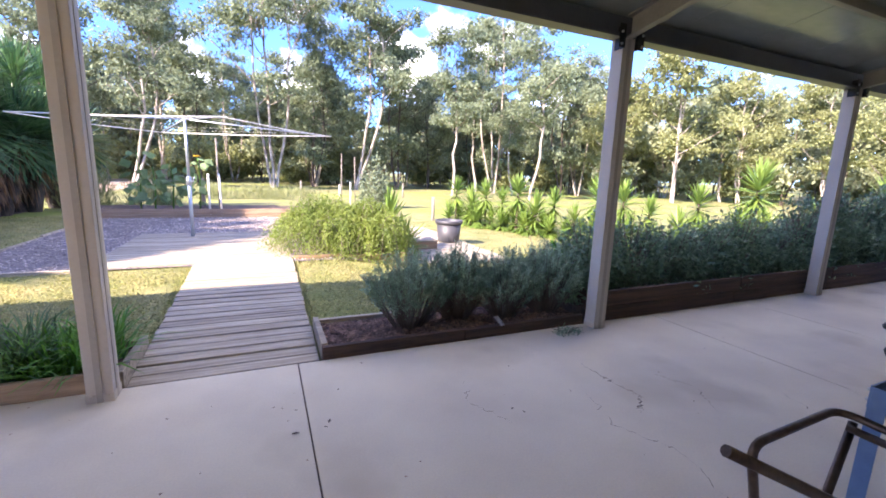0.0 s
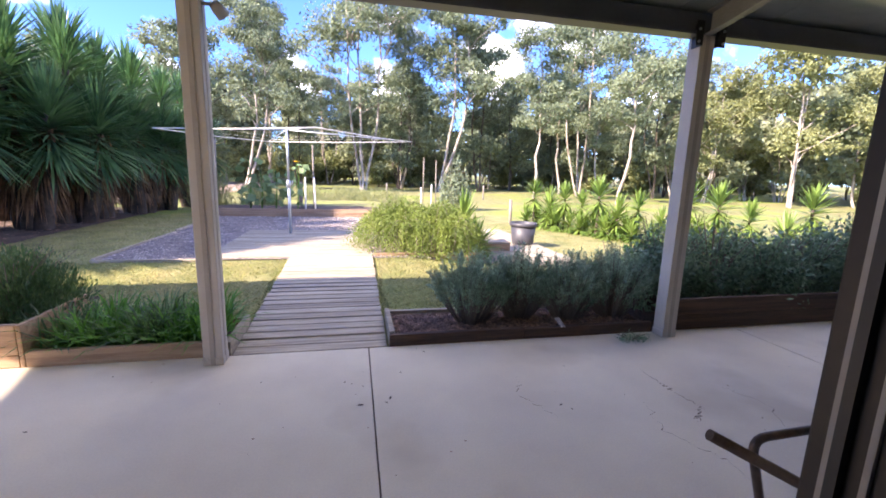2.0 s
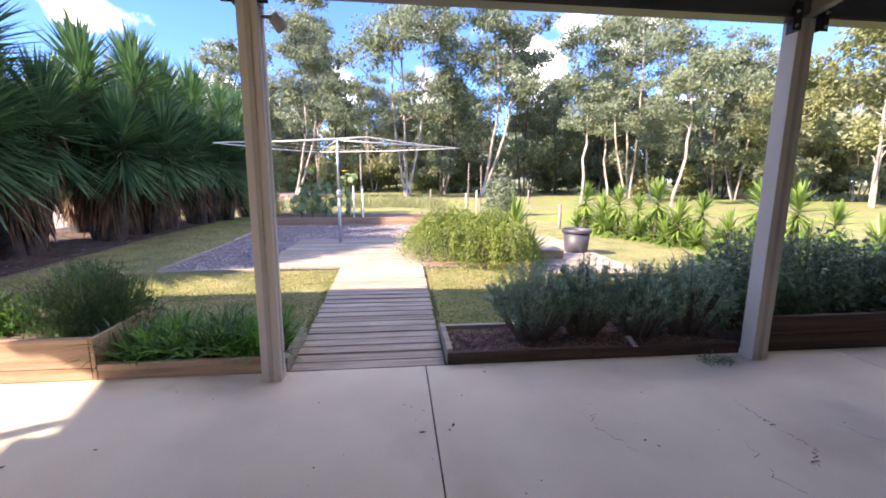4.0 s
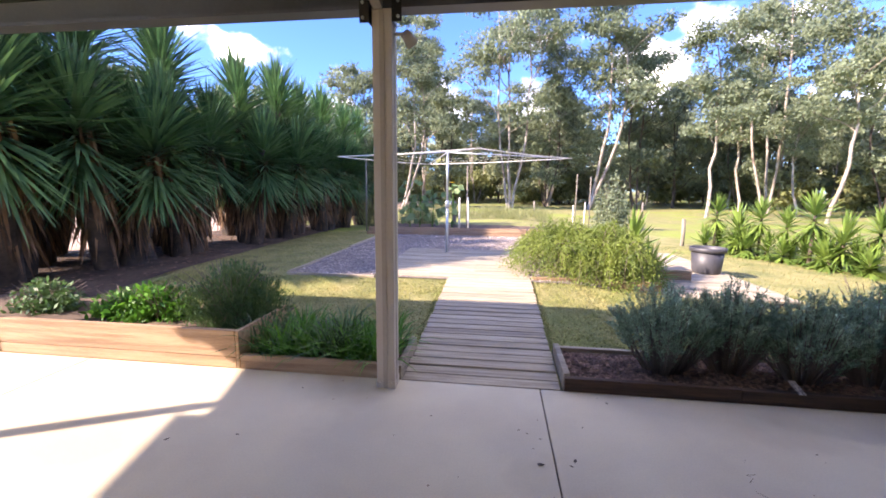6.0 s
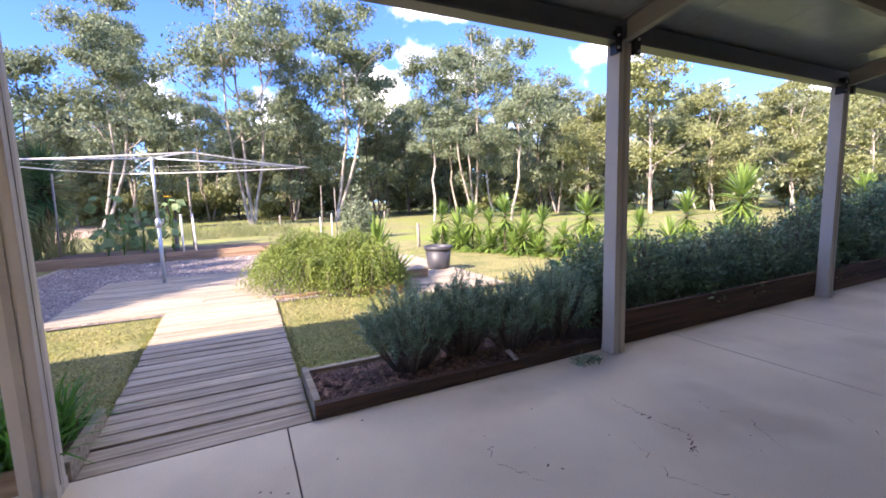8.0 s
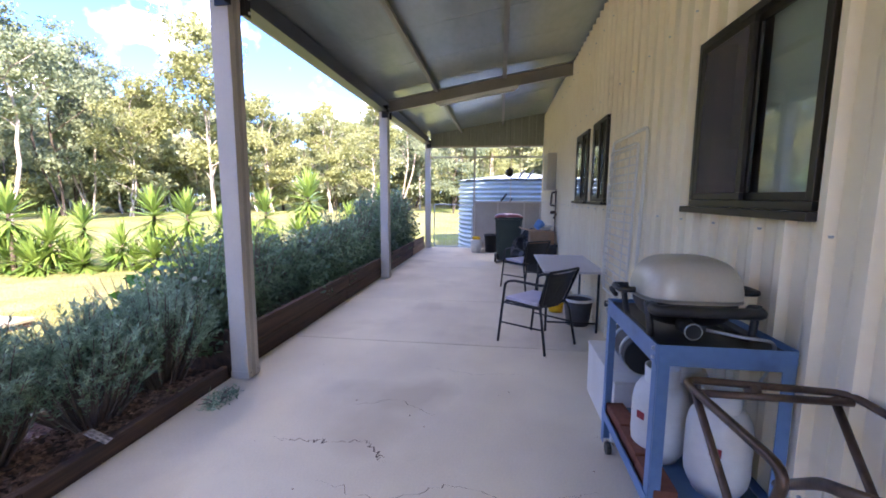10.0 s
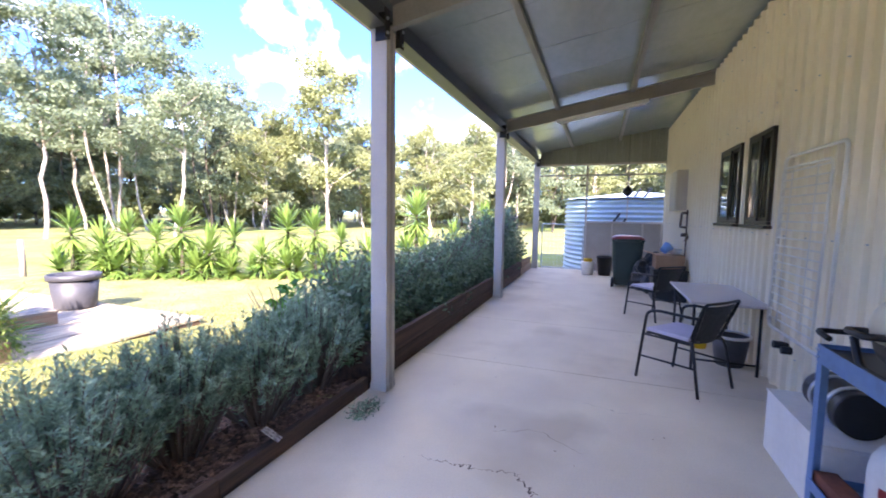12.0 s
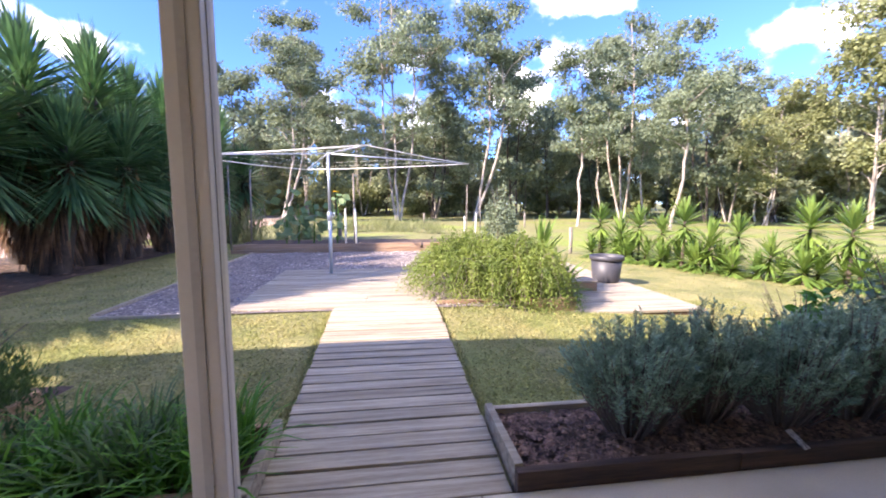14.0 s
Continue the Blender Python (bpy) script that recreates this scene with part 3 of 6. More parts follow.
def window(name, x0, x1, z0, z1, split, curtain):
    w = tagged(new(name), "dark aluminium sliding window set in the ribbed wall", "window", kind="structure")
    w.location = (x0, WALL_Y, z0)
    W, H = x1 - x0, z1 - z0
    bm = bmesh.new()
    for a in ((0, W, -0.05, 0.035, H - 0.035, H), (0, W, -0.05, 0.035, 0, 0.035), (0, 0.035, -0.05, 0.035, 0.036, H - 0.036), (W - 0.035, W, -0.05, 0.035, 0.036, H - 0.036)):
        box(bm, *a)
    part("window_frame", bm, FRAME_DARK, w, bevel=0.003)
    bm = bmesh.new()
    box(bm, -0.03, W + 0.03, 0.0, 0.07, -0.035, -0.002)
    part("window_sill", bm, FRAME_DARK, w, bevel=0.003)
    for i, (a, b) in enumerate(((0.036, split * W + 0.02), (split * W - 0.02, W - 0.036))):
        y = 0.012 if i else -0.02
        bm = bmesh.new()
        for q in ((a, b, y, y + 0.02, H - 0.07, H - 0.037), (a, b, y, y + 0.02, 0.037, 0.07), (a, a + 0.035, y, y + 0.02, 0.071, H - 0.071), (b - 0.035, b, y, y + 0.02, 0.071, H - 0.071)):
            box(bm, *q)
        part("sash", bm, FRAME_DARK, w, bevel=0.002)
        bm = bmesh.new()
        box(bm, a + 0.036, b - 0.036, y + 0.008, y + 0.013, 0.072, H - 0.072)
        pane = part("pane", bm, GLASS, w)
        pane.visible_shadow = False
    if curtain:
        bm = bmesh.new()
        box(bm, split * W + 0.01, W - 0.04, 0.028, 0.0285, 0.04, H - 0.04)
        part("fly_screen", bm, SCREEN, w)
    if curtain:
        bm = bmesh.new()
        for k in range(24):
            z = 0.05 + (H - 0.08) * k / 24
            box(bm, 0.05, split * W + 0.02, -0.076, -0.072, z, z + 0.033, None)
        c = tagged(new("window_blind", mesh_of("window_blind", bm, CURTAIN)), "pale green slatted blind behind the window glass", "blind")
        c.location = (x0, WALL_Y, z0)
    return w


window("window_1", *OPENINGS[1], 0.5, True)
window("window_2", *OPENINGS[2], 0.5, False)
window("window_3", *OPENINGS[3], 0.5, False)

# end wall of the veranda
EX = 11.36
endw = tagged(new("wall_east"), "open framed end of the veranda with a ribbed steel gable", "wall", kind="structure")
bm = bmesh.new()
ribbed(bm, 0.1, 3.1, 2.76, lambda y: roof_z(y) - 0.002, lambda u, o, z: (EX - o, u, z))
part("gable_cladding", bm, GABLE_SHADED, endw)
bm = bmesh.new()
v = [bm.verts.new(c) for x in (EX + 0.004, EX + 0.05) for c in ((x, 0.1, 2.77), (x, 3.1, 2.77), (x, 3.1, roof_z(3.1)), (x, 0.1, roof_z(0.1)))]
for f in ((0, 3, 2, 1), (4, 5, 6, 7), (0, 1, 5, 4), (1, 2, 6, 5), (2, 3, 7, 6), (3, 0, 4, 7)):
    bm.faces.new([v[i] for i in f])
part("gable_backing", bm, GABLE_SHADED, endw)
bm = bmesh.new()
for q in ((-0.03, 0.045, 0.13, 3.09, 2.71, 2.757), (-0.03, 0.03, 0.13, 1.88, 2.44, 2.48), (-0.03, 0.03, 1.94, 3.09, 2.44, 2.48), (-0.03, 0.03, 1.885, 1.935, 0.0, 2.7), (-0.02, 0.02, 0.93, 0.955, 1.30, 2.435), (-0.02, 0.02, 0.93, 0.955, 2.485, 2.705), (-0.03, 0.04, 0.13, 1.88, 1.25, 1.295), (-0.03, 0.04, 0.13, 0.17, 0, 1.245)):
    box(bm, EX + q[0], EX + q[1], *q[2:])
part("end_frame", bm, PAINT, endw, bevel=0.002)
bm = bmesh.new()
box(bm, EX + 0.0, EX + 0.01, 0.172, 1.883, 0.02, 1.247)
part("lower_panel", bm, PAINT_DARK, endw)
bm = bmesh.new()
for y in (0.55, 1.25):
    box(bm, EX - 0.03, EX - 0.002, y, y + 0.04, 0.02, 1.247)
part("panel_stud", bm, PAINT, endw)

# planters and beds: every sleeper its own piece


def sleeper(parent, x0, x1, y0, y1, z0, z1, mat=SLEEPER):
    bm = bmesh.new()
    cx, cy, cz = (x0 + x1) / 2, (y0 + y1) / 2, (z0 + z1) / 2
    box(bm, x0 - cx, x1 - cx, y0 - cy, y1 - cy, z0 - cz, z1 - cz)
    return part("sleeper", bm, mat, parent, bevel=0.006, at=(cx, cy, cz))


bed_r = tagged(new("garden_edging"), "low dark brown timber edging round a bark-mulched bed", "edging", kind="structure")
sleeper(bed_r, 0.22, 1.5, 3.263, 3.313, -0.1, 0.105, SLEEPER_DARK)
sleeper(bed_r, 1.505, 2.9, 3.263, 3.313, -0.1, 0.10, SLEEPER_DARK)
sleeper(bed_r, 0.22, 0.27, 3.317, 3.98, -0.1, 0.12, WOOD_GREY)
sleeper(bed_r, 0.274, 1.6, 3.93, 3.98, -0.15, 0.10, WOOD_GREY)
sleeper(bed_r, 1.605, 2.9, 3.93, 3.98, -0.15, 0.10, WOOD_GREY)
bed_w = tagged(new("garden_edging"), "tall brown timber sleeper wall of the long shrub bed", "edging", kind="structure")
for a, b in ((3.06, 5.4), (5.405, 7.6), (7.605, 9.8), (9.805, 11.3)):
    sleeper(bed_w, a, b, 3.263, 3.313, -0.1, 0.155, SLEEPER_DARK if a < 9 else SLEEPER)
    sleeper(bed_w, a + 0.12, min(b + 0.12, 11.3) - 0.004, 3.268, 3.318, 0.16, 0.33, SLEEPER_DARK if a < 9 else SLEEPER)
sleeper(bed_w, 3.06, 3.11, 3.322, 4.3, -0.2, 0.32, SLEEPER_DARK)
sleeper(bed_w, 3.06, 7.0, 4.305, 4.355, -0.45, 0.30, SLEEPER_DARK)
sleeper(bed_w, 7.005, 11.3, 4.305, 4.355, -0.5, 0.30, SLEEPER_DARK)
bed_l = tagged(new("garden_edging"), "low brown timber edging of the strappy grass bed", "edging", kind="structure")
sleeper(bed_l, -2.52, -1.26, 3.263, 3.313, -0.1, 0.125)
sleeper(bed_l, -1.14, -1.09, 3.263, 3.95, -0.1, 0.12, WOOD_GREY)
sleeper(bed_l, -2.48, -1.145, 3.9, 3.95, -0.1, 0.1)
bed_h = tagged(new("garden_edging"), "raised honey-brown timber sleeper planter beside the slab", "edging", kind="structure")
sleeper(bed_h, -5.2, -2.56, 3.263, 3.313, 0.0, 0.095)
sleeper(bed_h, -8.0, -5.205, 3.263, 3.313, 0.0, 0.095)
sleeper(bed_h, -5.6, -2.56, 3.263, 3.313, 0.1, 0.335)
sleeper(bed_h, -8.0, -5.605, 3.263, 3.313, 0.1, 0.335)
sleeper(bed_h, -2.556, -2.525, 3.263, 4.1, -0.1, 0.335)
patch("mulch_bed", 0.27, 2.9, 3.31, 3.93, SOIL, 0.05, "dark mulch soil of the rosemary bed", 0.03, 0.1)


def flat_bed(x0, x1, y0, y1, z, label):
    vs, fs = [], []
    nx, ny = int((x1 - x0) / 0.15), max(2, int((y1 - y0) / 0.15))
    for j in range(ny + 1):
        for i in range(nx + 1):
            x, y = x0 + (x1 - x0) * i / nx, y0 + (y1 - y0) * j / ny
            vs.append((x, y, z + 0.03 * noise.noise(Vector((x * 4, y * 4, 1)))))
    for j in range(ny):
        for i in range(nx):
            fs.append((j * (nx + 1) + i, j * (nx + 1) + i + 1, (j + 1) * (nx + 1) + i + 1, (j + 1) * (nx + 1) + i))
    return tagged(raw("bed_soil", vs, fs, SOIL, smooth=True, kind="structure"), label)


flat_bed(3.11, 11.3, 3.318, 4.3, 0.2, "dark soil of the long raised bed")
flat_bed(-8.0, -2.56, 3.315, 4.4, 0.22, "dark soil of the raised planter")
flat_bed(-2.5, -1.145, 3.315, 3.9, 0.04, "dark soil of the strappy grass bed")

# gravel yard and its edging
patch("gravel_yard", -3.75, 1.4, 6.5, 12.3, GRAVEL_BED, 0.02, "grey-brown gravel round the clothesline", 0.01, 0.2)
yard = tagged(new("yard_edging"), "thin weathered timber edging round the gravel", "edging", kind="structure")
for q in ((-3.8, -2.3, 6.46, 6.5), (-3.8, -3.76, 6.502, 9.4), (-3.8, -3.76, 9.402, 12.3)):
    z = ground((q[0] + q[1]) / 2, (q[2] + q[3]) / 2)
    sleeper(yard, *q, z - 0.08, z + 0.045, WOOD_GREY)
back = tagged(new("retaining_edge"), "low pale timber retaining edge behind the gravel", "edging", kind="structure")
for a, b in ((-4.3, -1.9), (-1.895, 0.5), (0.505, 2.4)):
    sleeper(back, a, b, 12.3, 12.35, 0.05, 0.27, SLEEPER)
    sleeper(back, a + 0.05, b, 12.302, 12.352, 0.275, 0.42, SLEEPER)
flat_bed(-4.3, 2.4, 12.36, 14.2, 0.36, "dark vegetable bed soil behind the retaining edge")
patch("drive", -60, -9.2, 4.8, 60, DRIVE, 0.02, "pale pinkish gravel drive beyond the hedge", 0.0, 2.0)
patch("hedge_mulch", -9.2, -5.8, 4.5, 15, SOIL, 0.015, "leaf-littered bare soil under the yucca hedge", 0.02, 0.3)

# ---- plants ----


def gum_tree(name, seed, h, wide, stems, bark, leaf, label, group="gum trees", low=0.3, puffs=60, per=250, size=0.2, fork=0.4, puff=0.95, base="tree"):
    """Pale stems that fork upwards; leaves hang in separate flattened puffs at the twig ends."""
    rng = np.random.default_rng(seed)
    t = thing(name, (0, 0, 0), label, base, group)
    bm = bmesh.new()
    ends = []

    def limb(p, goal, r, r2, n=6, sag=0.12):
        pts = [p]
        side = Vector(rng.normal(size=3)) * (goal - p).length * sag
        side.z *= 0.3
        for i in range(1, n + 1):
            q = i / n
            pts.append(p.lerp(goal, q) + side * math.sin(q * math.pi) + Vector(rng.normal(size=3)) * 0.07 * (q < 1))
        tube(bm, pts, r, 7 if r > 0.08 else 4, r2, cap=False)
        return pts

    r0 = h * 0.0088
    for s in range(stems):
        a = rng.uniform(0, 6.28)
        foot = Vector((math.cos(a), math.sin(a), 0)) * 0.18 * (stems > 1) - Vector((0, 0, 0.3))
        spread = wide * (0.22 if stems > 1 else 0.08)
        top = Vector((math.cos(a) * spread, math.sin(a) * spread, h * rng.uniform(0.8, 0.92)))
        trunk = limb(foot, top, r0 / (1 + 0.25 * (stems - 1)), 0.04, 10, 0.05)
        count = max(5, int(puffs / stems / 5))
        for k in range(count):
            q = low + (0.97 - low) * (k + rng.uniform(0, 1)) / count
            i = min(int(q * 10), 9)
            start = trunk[i].lerp(trunk[i + 1], q * 10 - i)
            b = rng.uniform(0, 6.28)
            reach = wide * (1.0 - 0.45 * abs(q - 0.55) / 0.45) * rng.uniform(0.45, 1.0)
            end = start + Vector((math.cos(b) * reach, math.sin(b) * reach, reach * rng.uniform(0.35, 1.0) + 0.4))
            end.z = min(end.z, h * 0.97)
            arm = limb(start, end, r0 * 0.42 * (1.15 - q), 0.02, 5)
            ends.append((arm[-1], 1.0))
            for j in range(4):
                c = rng.uniform(0, 6.28)
                d = rng.uniform(0.12, 0.34) * reach + 0.5
                st = arm[int(rng.integers(2, 5))]
                e2 = st + Vector((math.cos(c) * d, math.sin(c) * d, d * rng.uniform(0.1, 0.9)))
                limb(st, e2, r0 * 0.14, 0.012, 3)
                ends.append((e2, 0.8))
    part("trunk", bm, bark, t)
    c = []
    for e, f in ends:
        k = int(per * f * rng.uniform(0.5, 1.3))
        off = rng.normal(size=(k, 3))
        off *= (rng.uniform(0, 1, (k, 1)) ** 0.62) * puff * f * rng.uniform(0.7, 1.15) / np.linalg.norm(off, axis=1)[:, None]
        off[:, 2] *= 0.6
        off += 0.12 * np.sin(off * 7 + rng.uniform(0, 6, 3))
        c.append(np.array(e)[None] + off)
    leaf_mesh("crown", np.concatenate(c), size, rng, leaf, t, slim=0.5, down=0.7)
    return t


def place(ob, x, y, s=1.0, turn=0.0, label=""):
    m = pose(x, y, ground(x, y) - 0.05, 0, 0, turn) @ Matrix.Scale(s, 4)
    c = copy_thing(ob, Matrix.Identity(4))
    c.matrix_basis = m
    if label:
        c["label"] = label
    return c


def bearing(az, r):
    return -0.3 + r * math.sin(radians(az)), 0.1 + r * math.cos(radians(az))


GUM_H = [20, 20, 14, 18, 14, 12]
GUM_KINDS = [
    gum_tree("gum_tree", 11, 20, 5.6, 3, BARK_WHITE, LEAF_GUM, "tall many-stemmed pale gum tree with a broad airy grey-green crown", puffs=95, low=0.36, size=0.27, puff=1.5),
    gum_tree("gum_tree", 23, 20, 4.4, 2, BARK_WHITE, LEAF_GUM, "tall forked white-trunked gum tree with clumped grey-green leaves", puffs=80, low=0.36, size=0.27, puff=1.5),
    gum_tree("gum_tree", 35, 14, 3.6, 1, BARK_WHITE, LEAF_GUM, "single-trunked pale gum tree with an open tufted crown", puffs=60, low=0.4, size=0.24, puff=1.2),
    gum_tree("gum_tree", 47, 18, 3.4, 3, BARK_WHITE, LEAF_GUM, "slender several-stemmed gum tree with a high grey crown", puffs=80, low=0.42, size=0.26, puff=1.4),
    gum_tree("gum_tree", 59, 14, 4.6, 2, BARK_WHITE, LEAF_GUM_YELLOW, "broad gum tree with olive-yellow foliage at the paddock edge", puffs=90, low=0.22, size=0.26, puff=1.35),
    gum_tree("gum_tree", 63, 12, 3.6, 2, BARK_DARK, LEAF_GUM, "dark-barked gum tree of the shaded wood", puffs=75, low=0.2, size=0.27, puff=1.4),
]
for i, g in enumerate(GUM_KINDS):
    g.matrix_basis = pose(30 + 9 * i, 96, ground(30 + 9 * i, 96))

# the trees that stand apart: kind, azimuth, distance, height, turn
NEAR = [
    (1, -10.2, 52, 20.5, 20), (0, 1.6, 43, 22.5, 140), (1, 11.4, 46, 23.0, 70), (0, 6.5, 52, 19.0, 15), (5, 17.3, 52, 16.0, 30), (2, 24.8, 36, 13.2, 10),
    # the tree at -13.4 is added, hidden behind a post, to cast shade
    (3, 30.6, 47, 19.5, 200), (2, 28.0, 50, 14.5, 60), (2, 35.3, 36, 13.3, 250), (2, 33.0, 44, 10.5, 90), (1, -13.4, 38, 15.5, 120), (5, -17.5, 42, 12.2, 10),
    (5, -6.5, 44, 11.0, 40), (5, 6.0, 50, 12.5, 160), (4, 52.5, 44, 15.0, 220), (5, 39.5, 50, 13.5, 300), (4, 44.5, 46, 10.5, 310),
    (3, 41.5, 52, 15.5, 200), (4, 59.0, 50, 11.5, 110), (4, 66.0, 46, 10.5, 75), (1, 75.0, 55, 15.5, 15), (4, 71.0, 42, 9.5, 260),
    (5, 82.0, 44, 9.5, 60), (4, 88.0, 48, 11.0, 130), (4, 97.0, 42, 11.5, 45), (4, 108.0, 36, 12.0, 10), (5, -27.0, 58, 11.0, 60),
    (5, 21.5, 56, 13.0, 250), (3, -3.0, 58, 15.0, 190), (5, 28.0, 58, 12.5, 320), (1, 8.0, 62, 16.0, 5), (4, 48.5, 58, 12.0, 150),
    # trees added behind the hedge, mostly unseen, to cast shadow bands on the paddock
    (5, -25.5, 50, 10.5, 70), (4, -36.0, 40, 8.0, 200), (5, -45.0, 36, 9.0, 300), (4, -58.0, 34, 10.0, 20),
]
for k, az, r, tall, turn in NEAR:
    x, y = bearing(az, r)
    place(GUM_KINDS[k], x, y, 1.08 * tall / GUM_H[k], turn)

FAR = [
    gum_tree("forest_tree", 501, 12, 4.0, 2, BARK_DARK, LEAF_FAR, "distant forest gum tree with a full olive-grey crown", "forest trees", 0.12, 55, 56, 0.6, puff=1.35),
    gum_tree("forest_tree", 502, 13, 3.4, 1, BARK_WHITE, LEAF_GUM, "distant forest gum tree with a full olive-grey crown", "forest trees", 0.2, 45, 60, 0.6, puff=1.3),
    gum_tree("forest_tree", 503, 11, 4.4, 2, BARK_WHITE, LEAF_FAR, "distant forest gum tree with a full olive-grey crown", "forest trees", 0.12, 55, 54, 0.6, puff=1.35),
    gum_tree("forest_scrub", 504, 4.5, 2.6, 3, BARK_DARK, LEAF_GUM_YELLOW, "low olive scrub under the forest trees", "forest scrub", 0.05, 35, 40, 0.5, puff=1.0),
]
for i, g in enumerate(FAR):
    g.matrix_basis = pose(-40 + 9 * i, 96, ground(-40 + 9 * i, 96))
rng = np.random.default_rng(5)
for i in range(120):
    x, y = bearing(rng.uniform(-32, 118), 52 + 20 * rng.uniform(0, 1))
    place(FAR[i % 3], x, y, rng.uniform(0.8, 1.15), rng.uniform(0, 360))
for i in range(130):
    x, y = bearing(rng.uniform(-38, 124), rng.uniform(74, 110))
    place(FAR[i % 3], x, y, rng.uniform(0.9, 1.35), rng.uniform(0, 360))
for i in range(130):
    x, y = bearing(rng.uniform(-35, 120), rng.uniform(54, 82))
    place(FAR[3], x, y, rng.uniform(0.6, 1.3), rng.uniform(0, 360))


def ball_cloud(n, rx, ry, rz, rng, shell=0.35, lumps=14, lump=0.35):
    """Points through an uneven mound made of many lumps."""
    cs = rng.normal(size=(lumps, 3))
    cs /= np.linalg.norm(cs, axis=1)[:, None]
    cs[:, 2] = np.abs(cs[:, 2])
    cs *= (1 - lump) * rng.uniform(0.75, 1.0, (lumps, 1))
    p = rng.normal(size=(n, 3))
    p /= np.linalg.norm(p, axis=1)[:, None]
    p *= (shell + (1 - shell) * rng.uniform(0, 1, (n, 1))) * lump * 1.15
    p += cs[rng.integers(0, lumps, n)]
    p[:, 2] = np.maximum(p[:, 2], -0.02)
    return p * np.array([rx, ry, rz])


def shrub(name, x, y, z, rx, ry, rz, n, size, mat, label, group="", seed=1, slim=0.3, down=0.0, twigs=30, lumps=14, lump=0.4, turn=0.0, up=False):
    rng = np.random.default_rng(seed)
    t = thing(name, (x, y, z), label, "shrub", group, turn)
    bm = bmesh.new()
    for k in range(twigs):
        a, f = rng.uniform(0, 6.28), rng.uniform(0.3, 0.9)
        e = Vector((math.cos(a) * rx * f, math.sin(a) * ry * f, rz * rng.uniform(0.6, 0.95)))
        tube(bm, [(e.x * 0.12, e.y * 0.12, -0.02), (e.x * 0.5, e.y * 0.5, e.z * 0.6), e], 0.007, 4, 0.002, cap=False)
    part("branchwork", bm, TWIG, t)
    c = ball_cloud(n, rx, ry, rz, rng, lumps=lumps, lump=lump)
    d = None
    if up:
        d = c * np.array([0.6, 0.6, 0.2]) / max(rx, ry) + np.array([0, 0, 1.0])
    leaf_mesh("foliage", c, size, rng, mat, t, slim=slim, down=down, dirs=d)
    return t


def rosemary(x, y, z, r, h, seed, label, lean=(0, 0)):
    """Upright needle-clad stems fanning from one root."""
    rng = np.random.default_rng(seed)
    t = thing("rosemary_bush", (x, y, z), label, "shrub", "rosemary bushes")
    bm = bmesh.new()
    cs, ds = [], []
    for k in range(290):
        a, f = rng.uniform(0, 6.28), rng.uniform(0, 1) ** 0.6
        top = Vector((math.cos(a) * r * f * 1.1 + lean[0], math.sin(a) * r * f * 0.8 + lean[1], h * (1.02 - 0.38 * f * f) * rng.uniform(0.7, 1.16)))
        mid = Vector((top.x * 0.68, top.y * 0.68, top.z * 0.5))
        pts = [Vector((top.x * 0.3, top.y * 0.3, 0)), mid, mid.lerp(top, 0.55) + Vector((0, 0, 0.03)), top]
        if k % 2 == 0:
            tube(bm, pts, 0.007, 4, 0.0015, cap=False)
        m = 76
        for i in range(m):
            q = 0.16 + 0.84 * i / m
            q3 = q * 3
            s = min(int(q3), 2)
            p = pts[s].lerp(pts[s + 1], q3 - s)
            dd = (pts[s + 1] - pts[s]).normalized()
            if q < 0.5 - 0.12 * f and rng.uniform() < 0.95:
                continue
            cs.append(p)
            b = rng.uniform(0, 6.28)
            ds.append(dd * 0.9 + Vector((math.cos(b), math.sin(b), 0)) * 0.75)
    part("branchwork", bm, TWIG, t)
    leaf_mesh("foliage", [tuple(c) for c in cs], 0.038, rng, LEAF_ROSEMARY, t, slim=0.2, dirs=[tuple(d) for d in ds])
    return t


for i, (x, y, r, h) in enumerate([(1.08, 3.64, 0.44, 0.68), (1.62, 3.7, 0.4, 0.7), (2.14, 3.62, 0.44, 0.66), (2.66, 3.62, 0.44, 0.72)]):
    rosemary(x, y, 0.04, r, h, 40 + i, "blue-green rosemary bush in the low timber-edged bed")
for i in range(11):
    x = 3.35 + i * 0.72
    tall = 1.45 if x > 7.2 else 1.0
    shrub("hedge_shrub", x, 3.78, 0.2, 0.56, 0.55, tall * (1 + 0.1 * math.sin(i * 2.1)), 5200, 0.065 if x < 7.2 else 0.08, LEAF_HEDGE, "dense grey-green hedge shrub filling the raised bed" if x < 7.2 else "tall loose grey-green shrub in the raised bed", "hedge shrubs", 70 + i, slim=0.42, lumps=22, lump=0.34)
shrub("leafy_shrub", 3.6, 4.75, -0.3, 0.55, 0.5, 1.05, 1500, 0.12, LEAF_HERB, "bright green broad-leaved shrub beside the raised bed", "", 91, slim=0.5)


